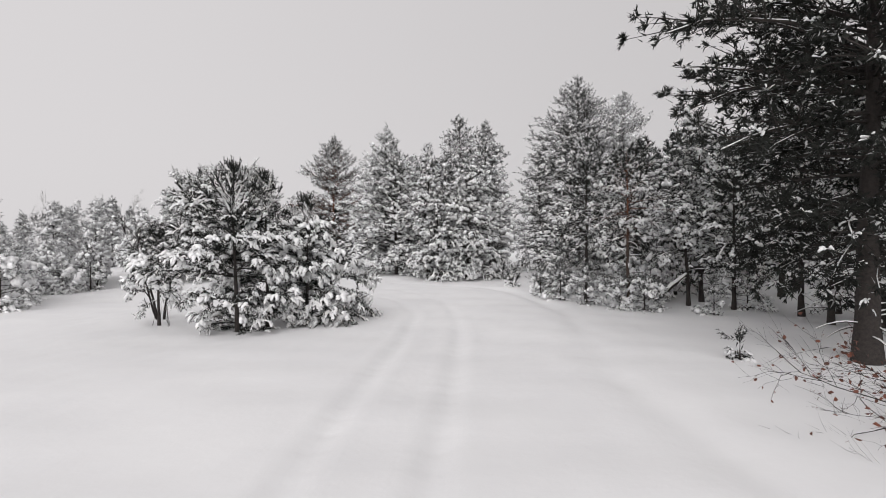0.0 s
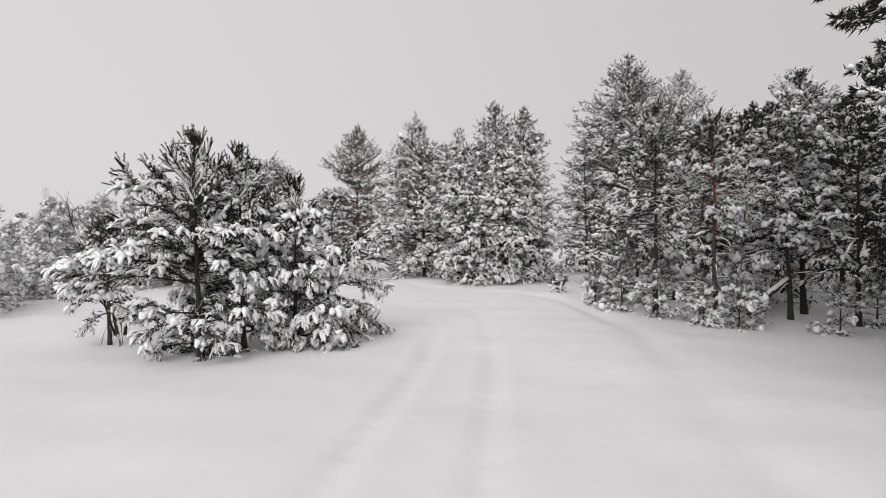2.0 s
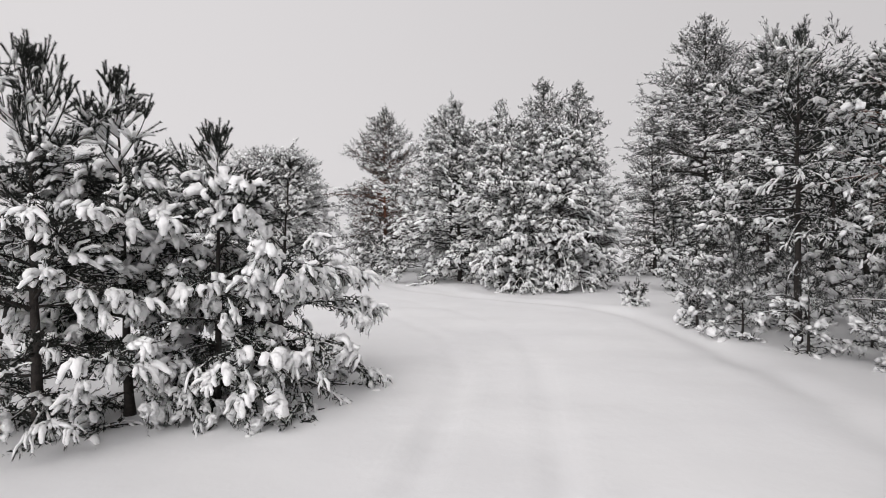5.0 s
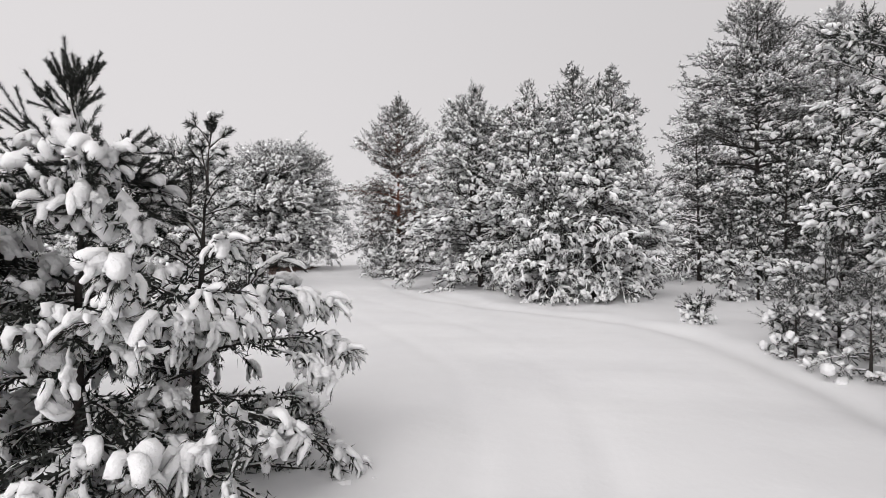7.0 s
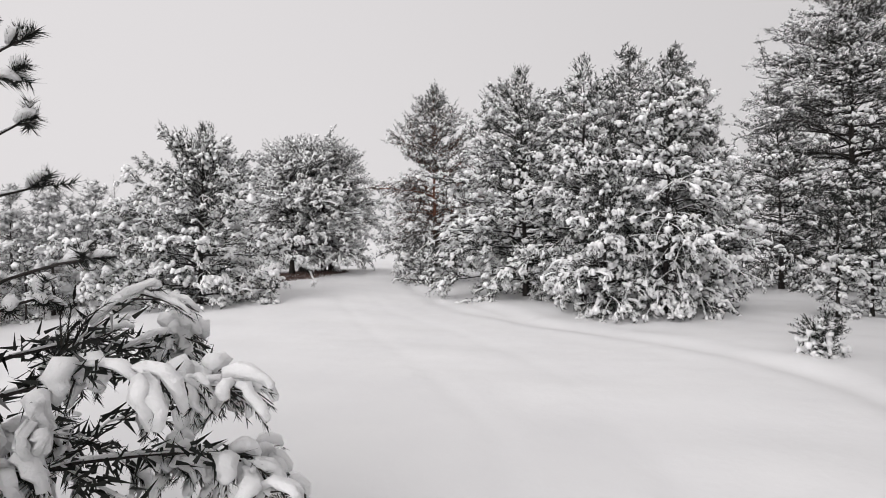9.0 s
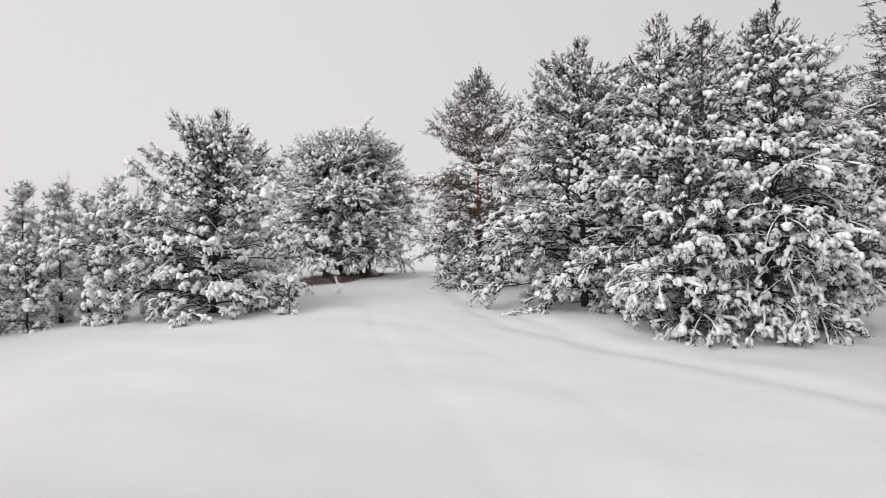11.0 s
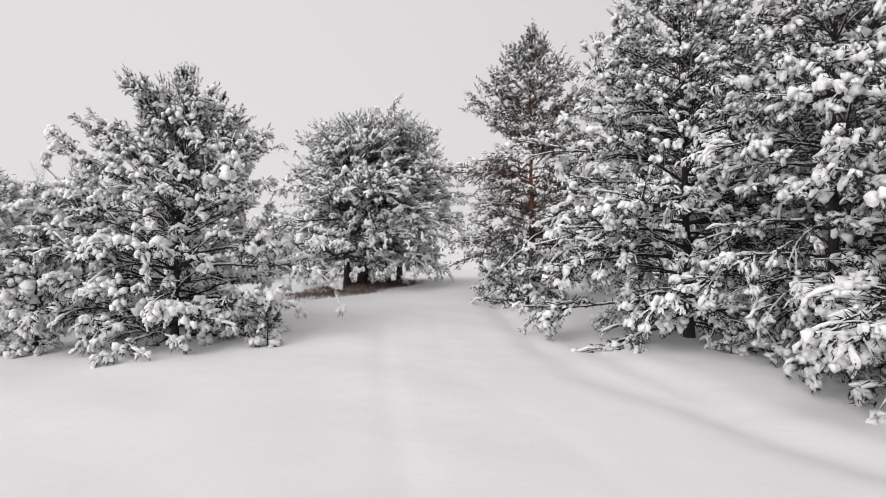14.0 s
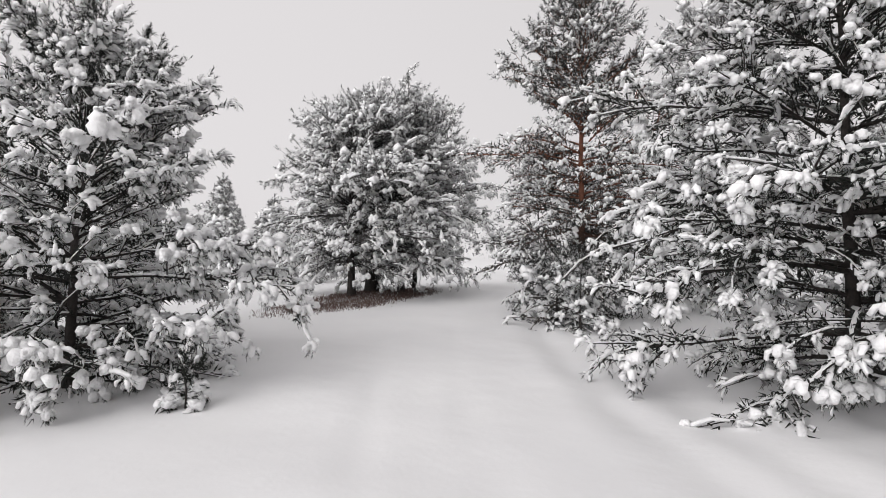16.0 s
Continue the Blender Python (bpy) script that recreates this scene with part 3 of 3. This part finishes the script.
pine(23, -3.7, 41.6, 10.6, 4.3, 0.05, "cone", "mid", 1.3, 0.56, 6, (-0.2, 0.2), label="broad pine with snowy boughs sweeping over the track", split=True, sag=0.6, low=0.0, lump=0.95, fill=1.9, open_from=8.8, dense=1.15)
# the two at the back get slightly hazed needle colour
pine(24, 0.2, 43.0, 9.6, 3.0, 0.10, "cone", "far", 1.3, 0.6, 6, label="snow-laden pine standing close behind others", mat=NEEDLES_RIME_HAZE)
pine(25, 3.6, 40.0, 7.0, 2.6, 0.06, "cone", "far", 1.4, 0.55, 6, label="snow-laden pine standing close behind others", mat=NEEDLES_RIME_HAZE)

# tall pines behind them; their paler needles paint in the haze
pine(31, -10.0, 48.0, 11.8, 3.1, 0.04, "column", "fine", 0.95, 0.5, 6, mat=NEEDLES_RIME_HAZE, bark=BARK_RED, label="tall pine with bare reddish upper trunk and light snow", lump=0.8, fill=2.2, dense=1.3, sag=0.6)
pine(32, -6.0, 53.8, 14.6, 3.9, 0.08, "cone", "far", 1.7, 0.7, 6, mat=NEEDLES_FROST_HAZE, label="tall frosted pine in the second row, haze put into its needle colour")
pine(33, 1.9, 53.8, 15.6, 3.2, 0.1, "column", "far", 1.1, 0.7, 6, mat=NEEDLES_RIME_HAZE, label="tall dark pine with dusted flat tiers")
pine(34, 4.3, 51.5, 14.4, 3.0, 0.1, "column", "far", 1.2, 0.75, 6, mat=NEEDLES_RIME_HAZE, label="tall pine with dusted flat tiers")
pine(35, 13.3, 51.3, 19.0, 5.4, 0.05, "broad", "fine", 0.9, 0.72, 8, mat=NEEDLES_RIME_HAZE, label="very tall dense dark pine dusted with snow", lump=0.85, fill=1.9, sag=0.7, low=0.0, high=0.7)
pine(36, 9.4, 50.0, 11.0, 3.6, 0.06, "cone", "fine", 1.0, 0.7, 6, mat=NEEDLES_RIME_HAZE, label="dense pine dusted with snow", lump=0.9, fill=1.4)
pine(37, 17.0, 50.0, 16.8, 4.4, 0.12, "column", "far", 1.0, 0.8, 6, mat=NEEDLES_FROST_HAZE, label="tall dense pine dusted with snow")

# left of the track
pine(41, -16.4, 35.2, 7.3, 4.0, 0.015, "cone", "mid", 1.5, 0.45, 6, (-0.1, 0.6), label="broad bushy pine with ascending boughs under clumped snow", split=True, low=0.0, high=1.4, sag=0.3, rise=0.22, lump=0.95, fill=1.5, open_from=5.6, dense=1.3)
# this clump's needles mix hoar with a painted veil of haze
for i, (px, py, ph, pr) in enumerate([(-20.4, 48.6, 8.0, 3.9), (-20.6, 50.4, 9.1, 4.2), (-19.3, 51.0, 8.5, 3.7), (-20.3, 54.0, 8.7, 3.9)]):
    pine(51 + i, px, py, ph, pr, 0.2, "dome", "fine", 2.0, 0.46, 7, mat=NEEDLES_HOAR_HAZE, label="round-crowned frosted pine, partly haze-coloured, in a clump of bare dark stems", group="clump of round pines", low=0.1, high=1.1, sag=0.7, lump=0.92, fill=1.2, dense=0.9, trunk_r=(0.19, 0.32, 0.17, 0.2)[i])

# right edge of the clearing
pine(61, 6.8, 24.7, 7.5, 2.2, 0.42, "column", "mid", 0.8, 0.5, 6, label="slim pine with dark stem and snow-tufted crown", split=True, sag=0.5, dead=10, lump=0.72, fill=1.6, open_from=6.6)
pine(62, 7.95, 22.3, 6.7, 1.6, 0.46, "column", "mid", 1.0, 0.48, 5, label="slim reddish-stemmed pine with sparse snowy boughs", bark=BARK_RED, split=True, sag=0.5, dead=10, lump=0.9, fill=1.4)
pine(63, 11.4, 24.2, 7.0, 1.9, 0.40, "column", "mid", 1.2, 0.5, 6, (-0.5, 0.2), label="leaning crooked pine with snowy crown", dead=8)
pine(64, 12.7, 25.6, 9.1, 2.3, 0.34, "column", "mid", 1.2, 0.55, 6, label="tall pine with snow-tufted crown", dead=8)
pine(65, 9.7, 11.9, 13.0, 4.8, 0.2, "crowned", "tuft", 0.16, 0.56, 9, label="large dark pine with long bare limbs lightly dusted", sag=0.55, dead=16, trunk_r=0.27, lump=0.8, fill=1.4)
DARK = "dark dense pine with dusted twigs"
for i, (px, py, ph) in enumerate([(13.4, 18.0, 8.4), (13.9, 20.2, 8.8), (15.6, 20.6, 9.6), (12.6, 22.6, 7.0), (14.4, 14.5, 9.5), (13.6, 10.6, 10.0)]):
    pine(66 + i, px, py, ph, 2.2, 0.28, "column", "fine", 1.25, 0.62, 5, label=DARK, dead=8, group="dark pines at the wood's edge", lump=0.75, fill=1.5, dense=0.8)

# the wood behind: a few kinds of pine, repeated
WOODS = [pine(81, 17.5, 27.0, 11.5, 2.8, 0.2, "column", "wood", 0.8, 0.9, 5, label="tall snowy pine in the wood", group="pines of the wood"),
         pine(82, 21.0, 31.0, 13.5, 3.2, 0.25, "column", "wood", 0.8, 1.0, 5, label="tall snowy pine in the wood", group="pines of the wood"),
         pine(83, 16.0, 33.0, 9.0, 2.8, 0.08, "cone", "far", 1.2, 0.95, 5, label="snowy bushy pine in the wood", group="pines of the wood"),
         pine(84, 13.6, 37.0, 6.5, 2.2, 0.05, "cone", "far", 1.2, 0.65, 5, label="low snowy pine under taller trees", group="pines of the wood")]
rng = np.random.RandomState(7)
taken = [(o.location.x, o.location.y) for o in WOODS]


def plant(kinds, count, x0, x1, y0, y1, gap, lo=0.85, hi=1.15):
    made = tries = 0
    while made < count and tries < 4000:
        tries += 1
        x, y = rng.uniform(x0, x1), rng.uniform(y0, y1)
        if min(math.hypot(x - a, y - b) for a, b in taken) < gap:
            continue
        taken.append((x, y))
        k = kinds[rng.randint(len(kinds))]
        copy_thing(k, pose(x, y, gz(x, y) - 0.08, 0, 0, rng.uniform(0, 360)) @ Matrix.Scale(rng.uniform(lo, hi), 4))
        made += 1


plant(WOODS[:3], 11, 14.5, 30, 24, 46, 3.0)
plant(WOODS[2:], 5, 10.5, 15.5, 28, 45, 2.4)
plant(WOODS[:2], 8, 18, 40, 46, 66, 3.6)
plant(WOODS[:3], 8, 14.5, 26, 4, 22, 3.0)

# at this distance the pale needle colour carries the haze
FAR = [pine(91, 6.0, 62.0, 10.5, 3.2, 0.1, "cone", "wood", 1.1, 0.95, 5, mat=NEEDLES_FROST_HAZE, label="frosted pine far behind, haze put into its pale colour", group="far frosted pines"),
       pine(92, -14.0, 70.0, 9.0, 3.4, 0.1, "dome", "wood", 1.1, 0.95, 5, mat=NEEDLES_FROST_HAZE, label="frosted round pine far behind, haze put into its pale colour", group="far frosted pines"),
       pine(93, -33.0, 52.0, 6.5, 1.7, 0.05, "cone", "wood", 1.0, 0.5, 5, mat=NEEDLES_FROST_HAZE, label="slim frosted pine far behind, haze put into its pale colour", group="far frosted pines")]
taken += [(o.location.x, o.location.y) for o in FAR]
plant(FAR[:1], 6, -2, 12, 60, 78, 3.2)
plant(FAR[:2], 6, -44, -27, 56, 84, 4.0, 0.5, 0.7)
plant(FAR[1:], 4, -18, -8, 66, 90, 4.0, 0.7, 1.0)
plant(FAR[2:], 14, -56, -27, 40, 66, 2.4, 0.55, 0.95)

# young trees along the left edge; haze is coloured into the last two kinds
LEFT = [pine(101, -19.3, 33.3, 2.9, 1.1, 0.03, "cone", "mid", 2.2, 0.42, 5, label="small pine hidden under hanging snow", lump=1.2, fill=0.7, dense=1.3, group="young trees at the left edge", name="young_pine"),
        pine(102, -22.3, 33.6, 5.0, 1.1, 0.12, "spire", "far", 1.5, 0.5, 5, label="slim young pine with a visible dark stem", group="young trees at the left edge", name="young_pine", mat=NEEDLES_FROST_HAZE, lump=1.2),
        pine(103, -18.6, 21.9, 2.9, 1.5, 0.03, "cone", "far", 1.5, 0.42, 5, label="low bushy pine smothered in snow and frost, haze put into its colour", group="young trees at the left edge", name="young_pine", mat=NEEDLES_FROST_HAZE, lump=1.2)]
for k, x, y, s in [(1, -23.6, 35.6, 0.95), (1, -21.0, 36.5, 0.95), (1, -25.5, 34.2, 1.05), (1, -24.6, 37.5, 1.1), (1, -20.0, 38.5, 1.2), (0, -21.6, 32.0, 0.9),
                   (2, -22.6, 31.0, 0.85), (2, -24.5, 32.6, 1.0), (2, -20.2, 24.6, 0.95), (2, -22.0, 27.0, 1.0), (2, -23.8, 29.4, 0.95), (2, -20.8, 21.6, 1.05), (2, -23.6, 25.0, 1.1),
                   (1, -27.0, 30.0, 1.1), (1, -29.0, 33.5, 1.1), (2, -25.8, 28.0, 1.1), (1, -26.2, 36.0, 1.0), (0, -18.2, 34.6, 0.7), (2, -19.4, 36.4, 0.8)]:
    copy_thing(LEFT[k], pose(x, y, gz(x, y) - 0.06, 0, 0, rng.uniform(0, 360)) @ Matrix.Scale(s, 4))

# low evergreens along the right edge, with the mildest of the haze-paled needles
LOW = [pine(111, 8.3, 21.5, 1.15, 0.95, 0.02, "dome", "mid", 1.5, 0.36, 5, label="low evergreen bush under lumps of snow", group="low bushes at the wood's edge", name="bush", category="bush", high=1.2, mat=NEEDLES_RIME_HAZE, fill=0.9, dense=1.5),
       pine(112, 6.5, 23.6, 1.5, 0.8, 0.02, "cone", "mid", 1.5, 0.42, 5, label="low evergreen bush under lumps of snow", group="low bushes at the wood's edge", name="bush", category="bush", high=1.2, mat=NEEDLES_RIME_HAZE, fill=0.9, dense=1.5)]
for k, x, y, s in [(0, 7.5, 22.2, 0.9), (1, 5.6, 24.9, 1.0), (1, 4.9, 26.2, 0.9), (0, 5.4, 27.0, 1.0), (1, 6.4, 27.6, 1.2), (1, 7.4, 26.6, 1.3), (1, 8.4, 24.6, 0.9), (0, 9.2, 22.6, 0.8), (1, 10.2, 26.6, 1.1),
                   (1, 7.0, 29.5, 1.5), (1, 8.8, 28.4, 1.7), (0, 10.2, 25.8, 1.4), (1, 11.2, 27.6, 1.6), (0, 13.2, 22.6, 1.2), (1, 10.6, 20.4, 0.8), (1, -9.5, 45.6, 1.2), (0, -10.5, 46.6, 1.6), (0, -2.8, 39.4, 0.5)]:
    copy_thing(LOW[k], pose(x, y, gz(x, y) - 0.05, 0, 0, rng.uniform(0, 360)) @ Matrix.Scale(s, 4))
pine(113, 7.6, 38.6, 4.2, 1.2, 0.04, "spire", "mid", 1.35, 0.38, 5, label="young fir-like pine wrapped in snow", name="young_pine")
pine(114, 8.9, 39.2, 4.0, 1.1, 0.04, "spire", "mid", 1.3, 0.38, 5, label="young fir-like pine wrapped in snow", name="young_pine")
pine(115, -13.0, 35.15, 0.6, 0.2, 0.2, "dome", "mid", 1.8, 0.2, 4, label="tiny pine capped with a lump of snow", name="seedling", category="seedling")
pine(116, 4.05, 30.3, 0.5, 0.42, 0.05, "dome", "mid", 2.0, 0.16, 5, label="small snowy pine sapling in the open", name="seedling", category="seedling")
pine(117, 6.95, 12.2, 0.5, 0.25, 0.05, "cone", "mid", 1.0, 0.3, 3, label="thin pine seedling dusted with snow", name="seedling", category="seedling")
pine(118, 5.0, 26.9, 0.6, 0.2, 0.05, "spire", "mid", 0.4, 0.2, 3, label="thin bare sprout in the snow", name="seedling", category="seedling")


# ---- bare trees and shrubs ----
def bare(rng_seed, x, y, stems, h, spread_, twig_len, label, name, category, bark=TWIG, az=None, el=(1.1, 1.5), droop=0.2, leaves=0, snow=0.5, r0=0.035, levels=2, per=9, bend=0.1):
    """A leafless tree or shrub: stems, side shoots and fine twigs, with a few dry leaves."""
    rng_ = np.random.RandomState(rng_seed)
    base = tagged(new(name), label, category)
    base.location = (x, y, gz(x, y) - 0.05)
    white, dry = Pile(), Pile()
    for j in range(stems):
        wood = Pile()
        a = rng_.uniform(0, 6.28) if az is None else az + rng_.normal(0, 0.45)
        L = h * rng_.uniform(0.75, 1.1)
        S = lines_from(np.array([[rng_.normal(0, spread_), rng_.normal(0, spread_), 0.0]]), np.array([a]), np.array([rng_.uniform(*el)]), np.array([L]), np.array([droop * rng_.uniform(0.5, 1.4)]), 9, rng_, bend)
        R = r0 * rng_.uniform(0.7, 1.1)
        tubes(wood, S, (R * np.linspace(1, 0.2, 9))[None], 6)
        if snow:
            tubes(white, S[:, 1:], (R * snow * rng_.uniform(0.3, 1.1, 8))[None], 5, 0.7, 1.2)
        lines, rad, ln = S, R * 0.5, twig_len
        for lev in range(levels):
            n = len(lines) * per
            i = np.repeat(np.arange(len(lines)), per)
            s = rng_.uniform(0.2 if lev else 0.25, 1.0, n)
            p, d = along(lines, i, s)
            aa = np.arctan2(d[:, 1], d[:, 0]) + rng_.normal(0, 0.9, n)
            ee = np.arcsin(np.clip(d[:, 2], -1, 1)) * 0.8 + rng_.normal(0.05, 0.35, n)
            T = lines_from(p, aa, ee, ln * rng_.uniform(0.5, 1.2, n), rng_.normal(-0.1, 0.3, n), 6, rng_, 0.16)
            tubes(wood, T, np.outer(rad * rng_.uniform(0.6, 1.1, n), np.linspace(1, 0.25, 6)), 3)
            if snow and lev == 0:
                tubes(white, T, np.outer(rad * snow * rng_.uniform(0.2, 1.0, n), np.linspace(1, 0.4, 6)), 4, 0.7, 1.3)
            lines, rad, ln = T, rad * 0.45, ln * 0.5
        part("stem", wood.mesh("stem", bark), base)
        if leaves:
            n = leaves
            i = rng_.randint(0, len(lines), n)
            p, d = along(lines, i, rng_.uniform(0.3, 1, n))
            d = unit(d + rng_.normal(0, 0.7, (n, 3)) - [0, 0, 0.5])
            w = unit(np.cross(d, rng_.normal(0, 1, (n, 3))))
            z = np.cross(d, w)
            l = rng_.uniform(0.05, 0.10, (n, 1))
            V = np.stack([p, p + d * l * 0.35 + w * l * 0.3 + z * l * 0.1, p + d * l * 0.75 + w * l * 0.22, p + d * l - z * l * 0.15, p + d * l * 0.75 - w * l * 0.22, p + d * l * 0.35 - w * l * 0.3 + z * l * 0.1], 1)
            o = (np.arange(n) * 6)[:, None]
            dry.add(V.reshape(-1, 3), np.concatenate([o + [0, 1, 2, 5], o + [5, 2, 3, 4]]))
    if white.n:
        tagged(part("snow_load", white.mesh("snow_load", SNOW_TREE), base), kind="stuff")
    if dry.n:
        tagged(part("dry_leaves", dry.mesh("dry_leaves", OAK_LEAF, False), base, "withered red-brown leaves"), kind="stuff")
    return base


bare(201, -10.6, 19.4, 3, 3.9, 0.15, 0.8, "bare thin-stemmed tree with fine twigs behind the pines", "bare_tree", "tree", el=(1.25, 1.5), r0=0.05)
bare(202, -9.7, 18.1, 8, 0.9, 0.2, 0.3, "tangle of thin bare shoots in the snow", "shrub", "shrub", el=(1.0, 1.5), r0=0.008, levels=1, per=5)
bare(203, 7.9, 7.1, 7, 3.0, 0.45, 1.0, "bare oak shrub with a few withered brown leaves", "oak_shrub", "shrub", az=3.0, el=(0.0, 0.5), droop=0.3, leaves=26, snow=0.25, per=7, bend=0.22, r0=0.015)
bare(204, 8.4, 8.1, 7, 3.0, 0.5, 1.0, "bare oak shrub with a few withered brown leaves", "oak_shrub", "shrub", az=3.05, el=(0.1, 0.7), droop=0.4, leaves=26, snow=0.25, per=7, bend=0.22, r0=0.014)
for i, (bx, by, bh) in enumerate([(-27.5, 39.0, 6.6), (-25.9, 40.0, 6.2), (-29.5, 38.0, 6.4), (-24.4, 41.0, 6.4), (-31.5, 44.0, 7.0), (-33.0, 41.0, 6.6)]):
    bare(210 + i, bx, by, 1, bh * 0.85, 0.05, 1.0, "thin bare birch in pale haze", "birch_tree", "tree", bark=BARK_GREY, el=(1.45, 1.55), droop=0.05, snow=0.3, r0=0.017, per=16)


def leaning_log():
    rng_ = np.random.RandomState(5)
    base = tagged(new("fallen_log"), "snow-topped fallen trunk leaning on a crooked pine", "log")
    a, b = np.array([9.2, 23.5, gz(9.2, 23.5) - 0.05]), np.array([11.25, 24.15, gz(11.3, 24.2) + 1.45])
    P = (a + (b - a) * np.linspace(0, 1, 9)[:, None] + rng_.normal(0, 0.015, (9, 3)))[None]
    w, s = Pile(), Pile()
    tubes(w, P, np.linspace(0.12, 0.085, 9)[None], 9)
    tubes(s, P, (np.linspace(0.11, 0.08, 9) * rng_.uniform(0.85, 1.15, 9))[None], 8, 0.8, 0.8)
    part("trunk", w.mesh("trunk", BARK), base)
    part("snow_load", s.mesh("snow_load", SNOW_TREE), base)


leaning_log()


def low_growth(name, label, category, cx, cy, rx, ry, count, h, mat, seed, w=0.006):
    """Stalks standing out of the snow, too many to count."""
    rng_ = np.random.RandomState(seed)
    turn = rng_.uniform(0, 6.28, max(6, count // 25))
    reach = np.sqrt(rng_.uniform(0, 1, len(turn)))
    knots = np.stack([np.cos(turn) * reach, np.sin(turn) * reach], 1)
    k = knots[rng_.randint(0, len(knots), count)] + rng_.normal(0, 0.12, (count, 2))
    x, y = cx + rx * k[:, 0], cy + ry * k[:, 1]
    root = np.stack([x, y, ground_z(x, y) - 0.02], 1)
    d = unit(np.stack([rng_.normal(0, 0.45, count), rng_.normal(0, 0.45, count), np.ones(count)], 1))
    l = (h * rng_.uniform(0.3, 1.1, count))[:, None]
    side = unit(np.cross(d, rng_.normal(0, 1, (count, 3)))) * w
    bend = rng_.normal(0, 0.25, (count, 3)) * [1, 1, 0.2]
    V = np.stack([root - side, root + side, root + d * l * 0.6 + side * 0.7, root + d * l * 0.6 - side * 0.7, root + d * l + bend * l], 1)
    o = (np.arange(count) * 5)[:, None]
    p = Pile()
    p.add(V.reshape(-1, 3), o + [0, 1, 2, 3], o + [3, 2, 4])
    tagged(new(name, p.mesh(name, mat, False)), label, category, kind="stuff")


low_growth("heather", "rust-brown dry heather poking through thin snow", "heather", -19.4, 48.0, 1.9, 4.8, 9000, 0.2, HEATH, 31, 0.010)
low_growth("dry_grass", "dry straw-coloured grass sticking out of the snow", "grass", -18.9, 20.6, 1.2, 0.8, 500, 0.35, GRASS_DRY, 32)


def far_woods():
    """A ring of distant frosted trees that closes the view, coloured pale in place of haze."""
    rng_ = np.random.RandomState(77)
    p = Pile()
    for j in range(420):
        a = rng_.uniform(0, 6.28)
        r = rng_.uniform(105, 190)
        x, y, h = r * math.cos(a), 30 + r * math.sin(a), rng_.uniform(6, 12)
        u = rng_.uniform(0.03, 1, 110) ** 0.8
        rad = h * 0.24 * (1 - u ** 1.8) * np.sqrt(rng_.uniform(0.1, 1, 110)) + 0.1
        b = rng_.uniform(0, 6.28, 110)
        c = np.stack([x + rad * np.cos(b), y + rad * np.sin(b), h * u], 1)
        v = c[:, None] + rng_.normal(0, 0.42, (110, 3, 3)) * [1, 1, 0.8]
        p.add(v.reshape(-1, 3), tris=np.arange(330).reshape(-1, 3))
    tagged(new("far_woods", p.mesh("far_woods", NEEDLES_FROST_HAZE, False)), "frosted woods along the horizon, haze put into their pale colour", "woods", kind="stuff")


far_woods()

# ---- the plan brought to its true size ----
for ob in list(scene.objects):
    if ob.parent is None and ob.type in {"MESH", "EMPTY"}:
        ob.matrix_basis = Matrix.Scale(SIZE, 4) @ ob.matrix_basis
